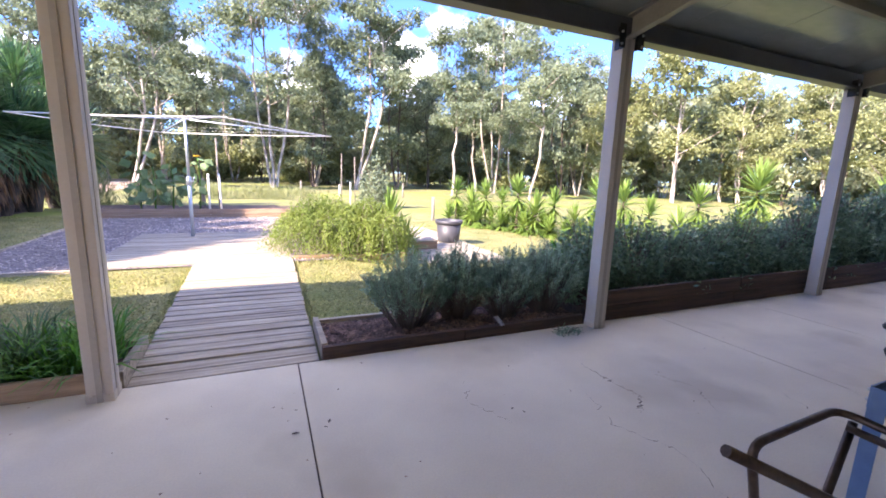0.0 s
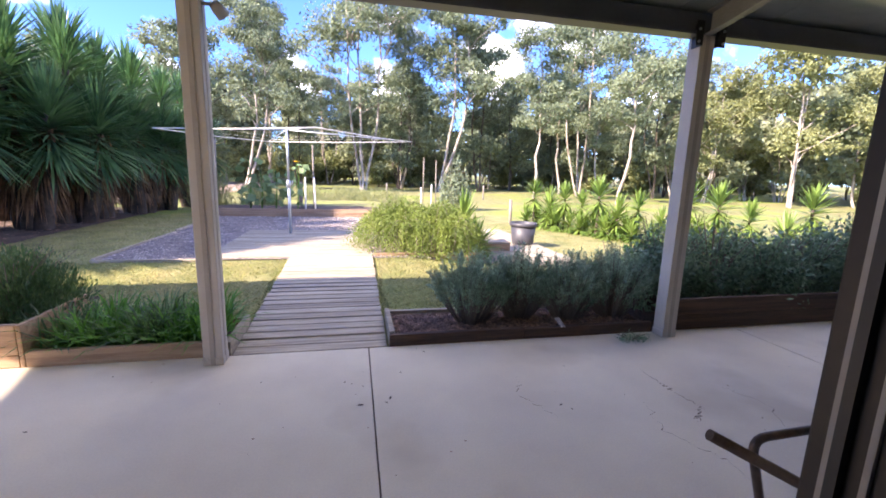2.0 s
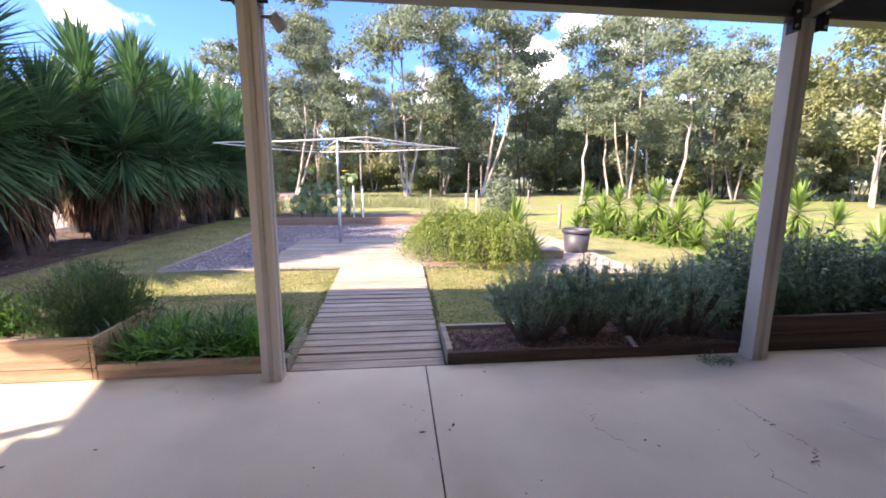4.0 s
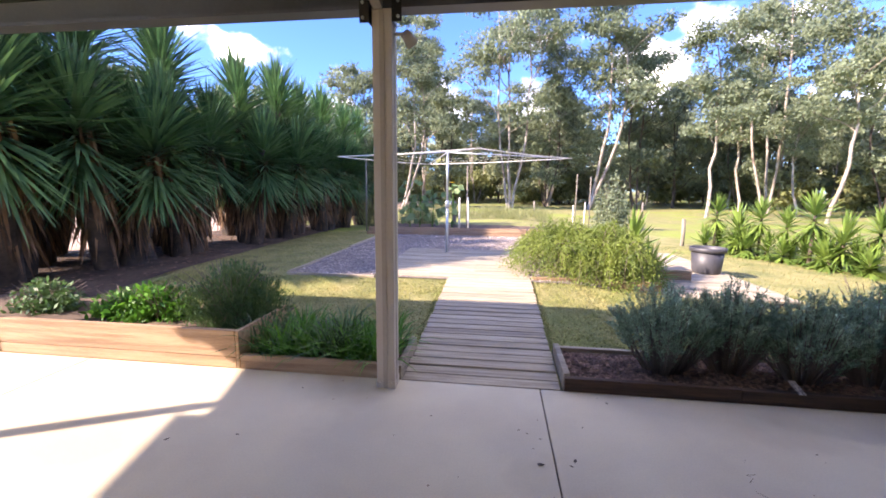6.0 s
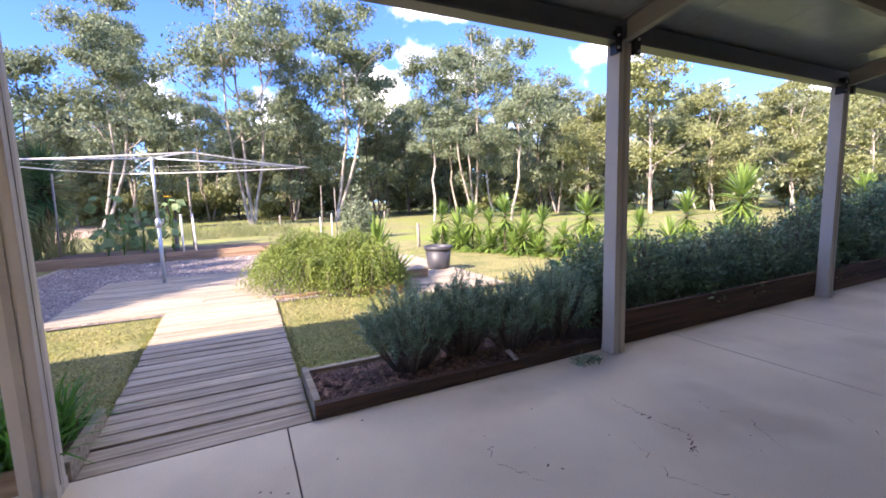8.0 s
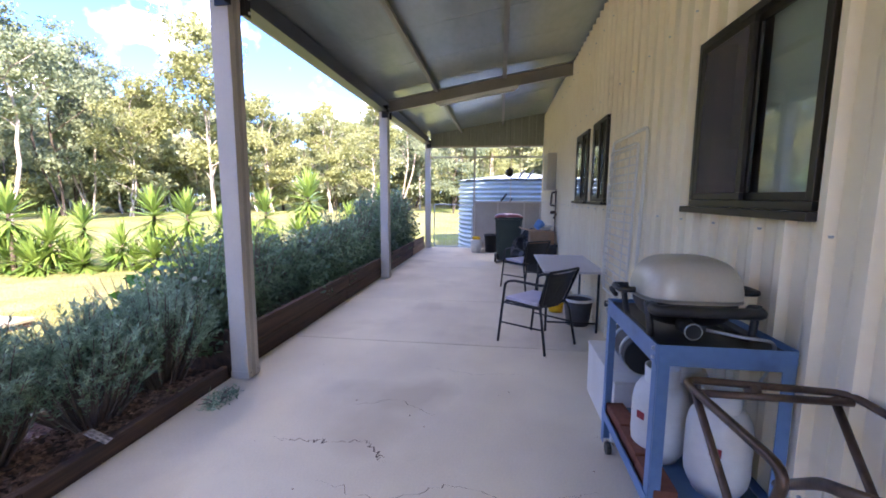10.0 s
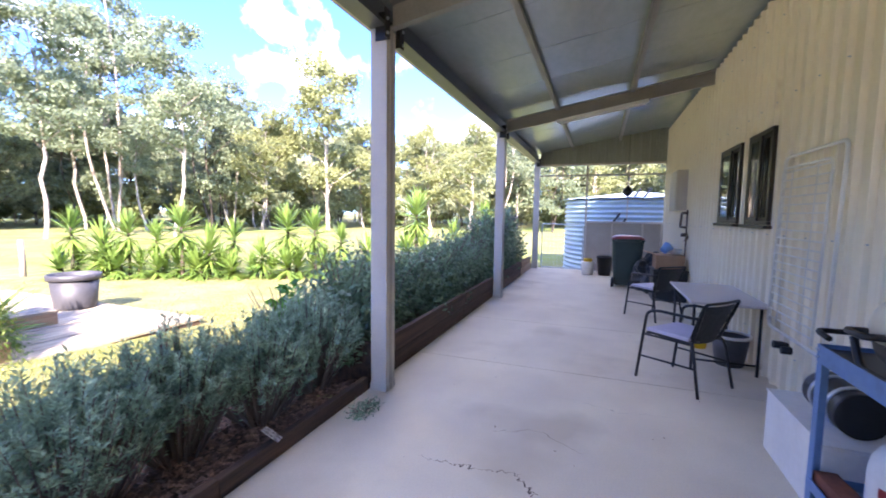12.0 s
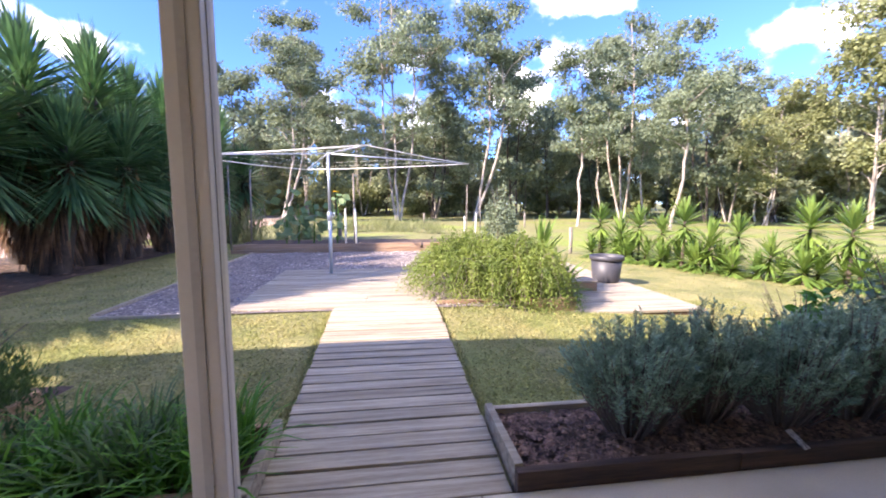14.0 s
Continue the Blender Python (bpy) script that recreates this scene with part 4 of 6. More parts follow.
def weeping(x, y, z, r, h, strands, seed, label):
    """Long strands arching out of the middle and hanging to the ground, set with small leaves."""
    rng = np.random.default_rng(seed)
    t = thing("weeping_shrub", (x, y, z), label, "shrub", "weeping shrubs")
    bm = bmesh.new()
    pts, ds = [], []
    for k in range(strands):
        a, f = rng.uniform(0, 6.28), rng.uniform(0, 1) ** 0.55
        out = Vector((math.cos(a), math.sin(a), 0))
        p0 = Vector((rng.uniform(-0.35, 0.35), rng.uniform(-0.35, 0.35), 0)) * r
        top = h * (1.2 - 0.3 * f * f) * rng.uniform(0.8, 1.12) * (1 + 0.1 * math.sin(3 * a + seed))
        p1 = p0 * 0.6 + out * r * f * 0.72 + Vector((0, 0, top * 1.35))
        p2 = out * r * f * rng.uniform(0.9, 1.15) + Vector((0, 0, h * max(0.02, rng.uniform(0.05, 0.9) * (1 - f))))
        curve = [p0 * (1 - q) ** 2 + p1 * 2 * q * (1 - q) + p2 * q * q for q in (i / 10 for i in range(11))]
        if k % 6 == 0:
            tube(bm, curve[::2], 0.006, 3, 0.002, cap=False)
        for i in range(66):
            q = 0.28 + 0.72 * i / 66
            b = min(int(q * 10), 9)
            d = (curve[b + 1] - curve[b])
            pts.append(curve[b] + d * (q * 10 - b) + Vector(rng.normal(size=3)) * 0.02)
            ds.append(d.normalized() + Vector(rng.normal(size=3)) * 0.4 - Vector((0, 0, 0.4)))
    part("branchwork", bm, TWIG, t)
    leaf_mesh("foliage", [tuple(c) for c in pts], 0.038, rng, LEAF_BRIGHT, t, slim=0.36, dirs=[tuple(d) for d in ds])


weeping(0.85, 7.45, 0.0, 1.12, 1.02, 800, 92, "sprawling lime-green weeping shrub beside the timber path")
weeping(1.5, 7.1, -0.05, 0.88, 1.02, 760, 93, "sprawling lime-green weeping shrub overhanging the edging")
shrub("herb_bush", -3.0, 3.9, 0.22, 0.68, 0.45, 0.66, 14000, 0.05, LEAF_DARK, "feathery dark green rosemary bush in the raised planter", "", 94, slim=0.2, up=True)
shrub("herb_bush", -3.75, 3.8, 0.22, 0.38, 0.3, 0.42, 2200, 0.07, LEAF_HERB, "low bright green herb in the raised planter", "", 95, slim=0.5)
shrub("herb_bush", -4.2, 3.85, 0.22, 0.38, 0.3, 0.3, 1200, 0.08, LEAF_HERB, "low ferny bright green plant in the raised planter", "", 96, slim=0.4)
shrub("herb_bush", -5.2, 3.9, 0.22, 0.5, 0.3, 0.35, 1400, 0.08, LEAF_DARK, "dark green low plant in the raised planter", "", 97, slim=0.4)


def strap_clump(x, y, z, h, seed):
    rng = np.random.default_rng(seed)
    t = thing("strappy_grass", (x, y, z), "arching bright green strappy grass clump in the low bed", "grass", "strappy grass clumps")
    n = 85
    b = rng.normal(size=(n, 3)) * 0.05
    b[:, 2] = 0
    a = rng.uniform(0, 6.28, n)
    el = rng.uniform(0.7, 1.45, n)
    d = np.stack([np.cos(a) * np.cos(el), np.sin(a) * np.cos(el), np.sin(el)], 1)
    blades("foliage", b, d, h, 0.02, rng, LEAF_HERB if seed % 3 else LEAF_DARK, t, droop=0.45)
    return t


for i in range(12):
    strap_clump(-2.4 + 0.21 * (i % 6) + 0.05 * (i // 6), 3.48 + 0.24 * (i // 6), 0.03, 0.68 + 0.07 * math.sin(i * 3), 120 + i)


def yucca(name, stem, heads, leaf_n, leaf_l, leaf_w, mat, label, group, seed, skirt=0):
    """Spiky rosettes on stems; heads are (x, y, z, length of leafy stem)."""
    rng = np.random.default_rng(seed)
    t = thing(name, (0, 0, 0), label, "yucca", group)
    bm = bmesh.new()
    for hx, hy, hz, hl in heads:
        tube(bm, [(hx * 0.25, hy * 0.25, -0.1), (hx * 0.7, hy * 0.7, hz * 0.5), (hx, hy, hz + hl)], stem, 8, stem * 0.6, cap=False)
    part("trunk", bm, BARK_DARK, t)
    bs, ds = [], []
    for hx, hy, hz, hl in heads:
        u = rng.uniform(0, 1, leaf_n)
        a = rng.uniform(0, 6.28, leaf_n)
        el = -0.75 + 2.15 * u ** 1.1 + rng.normal(size=leaf_n) * 0.12
        bs.append(np.stack([hx + 0 * u, hy + 0 * u, hz + hl * u], 1))
        ds.append(np.stack([np.cos(a) * np.cos(el), np.sin(a) * np.cos(el), np.sin(el)], 1))
    blades("foliage", np.concatenate(bs), np.concatenate(ds), leaf_l, leaf_w, rng, mat, t, droop=0.1)
    if skirt:
        bs, ds = [], []
        for hx, hy, hz, hl in heads:
            u = rng.uniform(0, 1, skirt)
            a = rng.uniform(0, 6.28, skirt)
            el = rng.uniform(-1.54, -1.2, skirt)
            f = 0.3 + 0.7 * u
            bs.append(np.stack([hx * f + np.cos(a) * stem, hy * f + np.sin(a) * stem, 0.75 + (hz - 0.3) * u], 1))
            ds.append(np.stack([np.cos(a) * np.cos(el), np.sin(a) * np.cos(el), np.sin(el)], 1))
        blades("dead_skirt", np.concatenate(bs), np.concatenate(ds), leaf_l * 0.6, leaf_w * 0.8, rng, LEAF_DEAD, t, droop=0.15)
    return t


BIG = [yucca("giant_yucca", 0.2, [(0.1, 0.0, 2.3, 1.6), (-0.5, -0.5, 1.7, 0.9), (0.6, -0.35, 1.55, 0.8), (-0.1, 0.6, 1.7, 0.9)], 640, 1.05, 0.066, LEAF_YUCCA, "tall dark green giant yucca with a brown dead-leaf skirt", "yucca hedge", 200, 260),
       yucca("giant_yucca", 0.17, [(-0.1, 0.1, 2.2, 1.5), (0.55, 0.3, 1.55, 0.8), (-0.5, -0.35, 1.6, 0.8), (0.4, -0.55, 1.35, 0.7)], 640, 1.0, 0.066, LEAF_YUCCA, "giant yucca clump with several spiky heads and dead leaves", "yucca hedge", 201, 260)]
HEDGE = [(-7.9, 5.4, 1.24, 0), (-7.2, 6.6, 1.16, 80), (-6.9, 7.9, 1.05, 200), (-6.5, 9.7, 1.02, 130), (-6.4, 10.9, 1.02, 20), (-6.3, 11.8, 1.0, 250), (-6.1, 13.1, 0.98, 70), (-5.9, 14.4, 0.98, 300), (-5.7, 15.8, 0.95, 170), (-8.6, 4.4, 1.0, 310), (-9.6, 7.4, 0.9, 45), (-8.2, 9.0, 0.9, 10), (-8.0, 11.2, 0.9, 190), (-7.6, 13.3, 0.9, 90), (-8.6, 6.4, 0.95, 240)]
for i, (x, y, s, turn) in enumerate(HEDGE):
    m = pose(x, y, ground(x, y), 0, 0, turn) @ Matrix.Scale(s, 4)
    c = BIG[i % 2] if i < 2 else copy_thing(BIG[i % 2], Matrix.Identity(4))
    c.matrix_basis = m
SMALL = [yucca("young_yucca", 0.04, [(0, 0, 0.75, 0.35), (0.15, 0.1, 0.1, 0.25), (-0.2, 0.05, 0.05, 0.25)], 140, 0.5, 0.055, LEAF_YUCCA_LIGHT, "young lime-green yucca on a bare stem in the edged row", "young yucca row", 210),
         yucca("young_yucca", 0.04, [(0, 0, 0.25, 0.4), (-0.2, -0.1, 0.05, 0.2), (0.22, 0, 0.05, 0.2)], 140, 0.5, 0.055, LEAF_YUCCA_LIGHT, "young lime-green yucca clump in the edged row", "young yucca row", 211)]
ROW = [(5.9, 12.9), (6.2, 12.3), (6.45, 11.8), (6.75, 11.3), (7.0, 10.8), (7.3, 10.3), (7.6, 9.8), (7.95, 9.3), (8.3, 8.8), (8.7, 8.3), (9.1, 7.8), (9.6, 7.3)]
for i, (x, y) in enumerate(ROW + [(12.5, 7.2), (14.5, 6.6), (10.4, 7.4), (16.5, 6.0)] + [(2.0, 7.6)]):
    s = 1.12 + 0.18 * math.sin(i * 1.7)
    ob = SMALL[i] if i < 2 else copy_thing(SMALL[(i % 2 if i % 3 else 0) if i < 16 else 1], Matrix.Identity(4))
    ob.matrix_basis = pose(x, y, ground(x, y), 0, 0, i * 67) @ Matrix.Scale(s * (1.3 if 11 < i < 16 else 1), 4)

# ---- garden things ----
deck = tagged(new("deck_path"), "weathered grey timber board path and pad crossing the lawn", "path", kind="structure")


def board(parent, name, x0, x1, y0, y1, zf, mat=WOOD_GREY, th=0.035, bow=0.0):
    bm = bmesh.new()
    cx, cy = (x0 + x1) / 2, (y0 + y1) / 2
    cz = zf
    box(bm, x0 - cx, x1 - cx, y0 - cy, y1 - cy, -th, 0)
    return part(name, bm, mat, parent, bevel=0.004, at=(cx, cy, cz))


rng = np.random.default_rng(77)
y = 3.268
while y < 9.3:
    w = 0.14
    z = ramp(y + w / 2) + 0.006 * (y > 3.5) + rng.uniform(-0.0025, 0.0025)
    wide = y > 6.45
    x0 = (-2.33 if wide else -1.085) + rng.uniform(-0.008, 0.008)
    if wide and rng.uniform() < 0.5:
        m = rng.choice([-1.3, -0.7])
        board(deck, "board", x0, m - 0.002, y, y + w, z)
        board(deck, "board", m + 0.002, 0.2 + rng.uniform(-0.008, 0.008), y, y + w, z)
    else:
        board(deck, "board", x0, 0.2 + rng.uniform(-0.008, 0.008), y, y + w, z)
    y += w + 0.0035
bm = bmesh.new()
for x in (-1.0, -0.45, 0.1):
    vs = [(x, 3.27, -0.14), (x, 3.27, -0.04), (x, 9.3, 0.05), (x, 9.3, 0.145), (x + 0.05, 3.27, -0.14), (x + 0.05, 3.27, -0.04), (x + 0.05, 9.3, 0.05), (x + 0.05, 9.3, 0.145)]
    v = [bm.verts.new(c) for c in vs]
    for f in ((0, 1, 3, 2), (4, 6, 7, 5), (0, 4, 5, 1), (2, 3, 7, 6), (0, 2, 6, 4), (1, 5, 7, 3)):
        bm.faces.new([v[i] for i in f])
part("joist", bm, SLEEPER_DARK, deck, kind="stuff")
edge = tagged(new("garden_edging"), "reddish brown sleeper edging below the weeping shrub", "edging", kind="structure")
sleeper(edge, 0.22, 0.98, 6.62, 6.67, -0.05, 0.2)
sleeper(edge, 0.985, 2.2, 6.72, 6.77, -0.15, 0.16)
low = tagged(new("low_deck"), "lower weathered timber deck with a small step", "deck", kind="structure")
y = 6.6
while y < 11.2:
    board(low, "board", 1.9, 4.12 + rng.uniform(-0.01, 0.01), y, y + 0.14, -0.03 + rng.uniform(-0.003, 0.003))
    y += 0.148
bm = bmesh.new()
box(bm, 1.92, 4.1, 6.62, 11.1, -0.25, -0.067)
part("deck_frame", bm, SLEEPER_DARK, low)
step = thing("timber_step", (2.75, 8.1, -0.027), "small grey timber box step on the lower deck", "step")
for i in range(3):
    bm = bmesh.new()
    box(bm, -0.4, 0.4, -0.22 + 0.15 * i, -0.08 + 0.15 * i, 0.15, 0.185)
    part("tread", bm, WOOD_GREY, step, bevel=0.004)
bm = bmesh.new()
box(bm, -0.39, 0.39, -0.21, 0.21, 0.0, 0.148)
part("frame", bm, SLEEPER, step, bevel=0.004)

pot = thing("planter_pot", (3.78, 8.75, -0.027), "large grey plastic plant pot on the lower timber deck", "pot")
bm = bmesh.new()
lathe(bm, [(0.235, 0), (0.25, 0.03), (0.29, 0.44), (0.27, 0.44), (0.235, 0.2), (0.2, 0.19)], 32)
part("body", bm, POT_GREY, pot)
bm = bmesh.new()
lathe(bm, [(0.292, 0.42), (0.318, 0.425), (0.322, 0.5), (0.305, 0.505), (0.29, 0.5), (0.285, 0.42)], 32, cap=False)
part("rim", bm, POT_GREY, pot)
bm = bmesh.new()
lathe(bm, [(0.01, 0.40), (0.268, 0.40), (0.268, 0.41), (0.01, 0.42)], 20)
part("soil", bm, SOIL, pot)

line = thing("rotary_clothesline", (-1.42, 8.98, 0.16), "galvanised rotary clothesline standing in the gravel", "clothesline")
bm = bmesh.new()
tube(bm, [(0, 0, -0.1), (0, 0, 1.1)], 0.031, 12)
part("lower_pole", bm, GALV, line)
bm = bmesh.new()
tube(bm, [(0, 0, 1.1), (0, 0, 2.2)], 0.024, 12)
part("upper_pole", bm, GALV, line)
bm = bmesh.new()
lathe(bm, [(0.04, 0.0), (0.05, 0.02), (0.05, 0.12), (0.03, 0.16)], 12, at=(0, 0, 1.0))
tube(bm, [(0, 0, 1.07), (0.09, -0.1, 1.07), (0.09, -0.1, 1.15)], 0.009, 6)
part("winder", bm, GALV, line)
TIPS = [(-2.1, -0.85, 2.02), (2.68, 0.75, 2.1), (0.75, -2.1, 2.05), (-0.75, 2.1, 2.05)]
for tip in TIPS:
    bm = bmesh.new()
    tube(bm, [(tip[0] * 0.02, tip[1] * 0.02, 2.17), tip], 0.013, 8, 0.011)
    part("arm", bm, GALV, line)
for a, b in ((0, 2), (2, 1), (1, 3), (3, 0)):
    bm = bmesh.new()
    A, B = Vector(TIPS[a]), Vector(TIPS[b])
    tube(bm, [A, A.lerp(B, 0.5) - Vector((0, 0, 0.02)), B], 0.009, 6)
    part("outer_rail", bm, WHITE_WIRE, line)
bm = bmesh.new()
for f in (0.55, 0.8):
    for a, b in ((0, 2), (2, 1), (1, 3), (3, 0)):
        h = Vector((0, 0, 2.17))
        tube(bm, [h.lerp(Vector(TIPS[a]), f), h.lerp(Vector(TIPS[b]), f)], 0.0015, 3, cap=False)
part("line_wire", bm, WHITE_WIRE, line, kind="stuff")


def stake(x, y, h, mat, label, r=0.022, lean=0.0):
    s = tagged(new("garden_stake"), label, "stake", "garden stakes")
    bm = bmesh.new()
    tube(bm, [(0, 0, -0.1), (lean, 0, h)], r, 8)
    s.location = (x, y, ground(x, y))
    part("shaft", bm, mat, s)


for x, y, h, lean in ((-1.5, 12.7, 1.15, 0.0), (-1.22, 12.75, 1.15, -0.03), (3.05, 19.5, 1.0, 0.0), (3.5, 19.3, 1.15, 0.02)):
    stake(x, y, h, WHITE_WIRE, "slim white garden stake standing by the beds", 0.025, lean)
for x, y, h, lean in ((-4.6, 13.2, 2.3, 0.02), (-4.1, 13.3, 2.2, 0.05), (3.15, 19.6, 2.4, 0.03), (3.75, 19.4, 2.3, -0.02), (-1.3, 13.1, 2.1, 0.0)):
    stake(x, y, h, TIMBER_POST, "tall slim weathered timber garden stake", 0.022, lean)
for x, y, h in ((5.45, 13.9, 0.85), (-1.75, 13.6, 1.0), (9.8, 31, 1.1), (2.2, 30, 1.1)):
    p = thing("fence_post", (x, y, ground(x, y)), "weathered pale timber fence post in the grass", "post", "fence posts")
    bm = bmesh.new()
    tube(bm, [(0, 0, -0.2), (0.01, 0, h * 0.5), (0, 0.01, h)], 0.06, 9, 0.055)
    part("post_body", bm, TIMBER_POST, p)
shrub("sapling", 4.7, 19.6, ground(4.7, 19.6), 1.0, 1.0, 2.7, 3400, 0.11, LEAF_GUM, "slim young gum sapling with round silvery leaves", "", 301, slim=0.8, lumps=26, lump=0.3)


def big_leaf_plant(x, y, h, seed, flower):
    rng = np.random.default_rng(seed)
    t = thing("sunflower_plant", (x, y, 0.36), "large-leaved drooping garden plant in the back bed", "plant", "large-leaved plants")
    bm = bmesh.new()
    tube(bm, [(0, 0, 0), (0.04, 0, h * 0.6), (0.0, 0.03, h)], 0.02, 6, 0.012)
    part("stem", bm, LEAF_HERB, t)
    n = 26
    zz = rng.uniform(0.2, h, n)
    a = rng.uniform(0, 6.28, n)
    rr = rng.uniform(0.08, 0.22, n)
    c = np.stack([np.cos(a) * rr, np.sin(a) * rr, zz], 1)
    d = np.stack([np.cos(a), np.sin(a), -0.4 + 0 * a], 1)
    leaf_mesh("foliage", c, 0.28, rng, LEAF_PALE, t, slim=0.8, dirs=d)
    if flower:
        bm = bmesh.new()
        lathe(bm, [(0.02, 0), (0.09, 0.01), (0.08, 0.025), (0.01, 0.03)], 12, at=(0, 0.03, h))
        part("flower", bm, FLOWER, t)


for i, (x, y, h) in enumerate([(-3.1, 13.0, 1.45), (-2.75, 12.8, 1.1), (-2.4, 13.1, 1.2), (-1.75, 12.9, 1.4)]):
    big_leaf_plant(x, y, h, 400 + i, i == 3)
for i, (x, y, r, h) in enumerate([(-4.9, 15.2, 0.9, 1.3), (-3.6, 16.5, 1.0, 0.9), (-0.5, 24, 1.6, 0.8), (1.5, 23.5, 1.8, 0.7), (-2.5, 23.5, 1.5, 0.8)]):
    shrub("grass_tussock", x, y, ground(x, y), r, r, h, 1800, 0.28, LEAF_GUM_YELLOW, "tall dry grey-green grass tussock beyond the beds", "grass tussocks", 430 + i, slim=0.06, up=True, twigs=3)

# ground litter and turf
rng = np.random.default_rng(9)


def stones(name, n, x0, x1, y0, y1, lift, s0, s1, mat, parent_label, flat=0.5, zf=None):
    """Small uneven chips laid on the ground, as one joined mesh."""
    base = np.array([(1, 0, 0), (-0.4, 0.9, 0.1), (-0.5, -0.8, 0), (0.1, 0.1, 0.8), (0, 0, -0.6)])
    tri = np.array([(0, 1, 3), (1, 2, 3), (2, 0, 3), (1, 0, 4), (2, 1, 4), (0, 2, 4)])
    px, py = rng.uniform(x0, x1, n), rng.uniform(y0, y1, n)
    s = rng.uniform(s0, s1, n)
    a = rng.uniform(0, 6.28, n)
    v = np.repeat(base[None], n, 0) * s[:, None, None] * rng.uniform(0.6, 1.2, (n, 5, 1))
    v[:, :, 2] *= flat
    ca, sa = np.cos(a)[:, None], np.sin(a)[:, None]
    X, Y = v[:, :, 0] * ca - v[:, :, 1] * sa, v[:, :, 0] * sa + v[:, :, 1] * ca
    z = np.array([(zf if zf is not None else ground(i, j)) + lift for i, j in zip(px, py)])
    v = np.stack([X + px[:, None], Y + py[:, None], v[:, :, 2] + z[:, None]], 2)
    f = (np.arange(n)[:, None, None] * 5 + tri[None]).reshape(-1, 3)
    ob = raw(name, v.reshape(-1, 3).tolist(), f.tolist(), mat, kind="stuff")
    return tagged(ob, parent_label, "litter")


stones("bark_chips", 3800, 0.28, 2.88, 3.33, 3.92, 0.065, 0.012, 0.035, BARK_CHIP, "reddish brown pine bark chips mulching the bed", zf=-0.0)
stones("gravel_stones", 9000, -3.74, 1.2, 6.5, 12.28, 0.03, 0.012, 0.032, GRAVEL, "loose pale river gravel on the yard")
stones("leaf_litter", 1500, -8.8, -5.9, 4.8, 14, 0.03, 0.03, 0.07, BARK_CHIP, "fallen dry leaves under the hedge", flat=0.2)
stones("slab_litter", 60, -2.0, 6.0, 0.6, 3.2, 0.002, 0.004, 0.012, BARK_CHIP, "scattered tiny leaf crumbs on the slab", flat=0.3, zf=0.0)


def turf(name, n, x0, x1, y0, y1, h, keep, label):
    px, py = rng.uniform(x0, x1, n), rng.uniform(y0, y1, n)
    ok = [keep(a, b) for a, b in zip(px, py)]
    px, py = px[ok], py[ok]
    n = len(px)
    z = np.array([ground(a, b) - 0.005 for a, b in zip(px, py)])
    b = np.stack([px, py, z], 1)
    d = rng.normal(size=(n, 3)) * 0.75
    d[:, 2] = np.abs(d[:, 2]) * 0.5 + 0.35
    ob = blades(name, b, d, h, 0.010, rng, BLADE, droop=0.3, segs=2, kind="stuff")
    return tagged(ob, label, "grass")


turf("turf_grass", 90000, -5.6, 5.5, 3.96, 7.6, 0.05, lambda a, b: not (-1.12 < a < 0.23) and not (b > 6.44 and a < 0.23) and not (a > 2.9 and b < 4.36) and not (a > 1.88 and b > 6.55 and a < 4.2), "short coarse yellow-green lawn grass beside the path")
turf("hedge_grass", 14000, -5.8, -3.84, 6.0, 13.0, 0.06, lambda a, b: True, "shaded green grass strip between the gravel and the hedge")
turf("lawn_grass", 45000, 2.5, 9.5, 4.4, 13.5, 0.055, lambda a, b: not (a < 4.2 and b > 6.55), "short mown grass of the lower lawn")
def ground_leaves(name, n, x0, x1, y0, y1, size, mat, keep, label):
    px, py = rng.uniform(x0, x1, n), rng.uniform(y0, y1, n)
    ok = [keep(a, b) and noise.noise(Vector((a * 2.1, b * 2.1, 5))) > -0.25 for a, b in zip(px, py)]
    px, py = px[ok], py[ok]
    c = np.stack([px, py, np.array([ground(a, b) for a, b in zip(px, py)]) + rng.uniform(0.0, 0.03, len(px))], 1)
    d = rng.normal(size=(len(px), 3))
    d[:, 2] = 0.35
    tagged(leaf_mesh(name, c, size, rng, mat, kind="stuff", slim=0.45, dirs=d), label, "grass")


ground_leaves("lawn_weed", 70000, -5.6, 5.0, 3.98, 7.4, 0.024, BLADE, lambda a, b: not (-1.12 < a < 0.23) and not (b > 6.44 and a < 0.23) and not (a > 2.9 and b < 4.36) and not (a > 1.88 and b > 6.55 and a < 4.2), "broad-leaved weeds tangled through the lawn")
turf("path_weeds", 2600, -1.16, -1.07, 4.0, 6.4, 0.07, lambda a, b: True, "small weeds growing along the path edge")
turf("path_weeds", 1600, 0.2, 0.27, 4.0, 6.5, 0.07, lambda a, b: True, "small weeds growing along the path edge")

tag_card = thing("plant_tag", (1.88, 3.29, 0.106), "small crumpled printed plant tag lying on the edging", "tag", turn=20)
bm = bmesh.new()
box(bm, -0.035, 0.035, -0.06, 0.06, 0.0, 0.003, pose(0, 0, 0.03, 32, 8, 0))
part("card", bm, TAG, tag_card)
spill = shrub("rosemary_sprig", 2.55, 3.1, 0.0, 0.2, 0.13, 0.07, 420, 0.04, LEAF_ROSEMARY, "fallen rosemary sprig trailing over the slab", "", 480, slim=0.2, twigs=5)

# ---- veranda things ----


def smooth_box(name, x0, x1, y0, y1, z0, z1, mat, parent, bevel=0.008, label=""):
    bm = bmesh.new()
    box(bm, x0, x1, y0, y1, z0, z1)
    return part(name, bm, mat, parent, label, bevel)


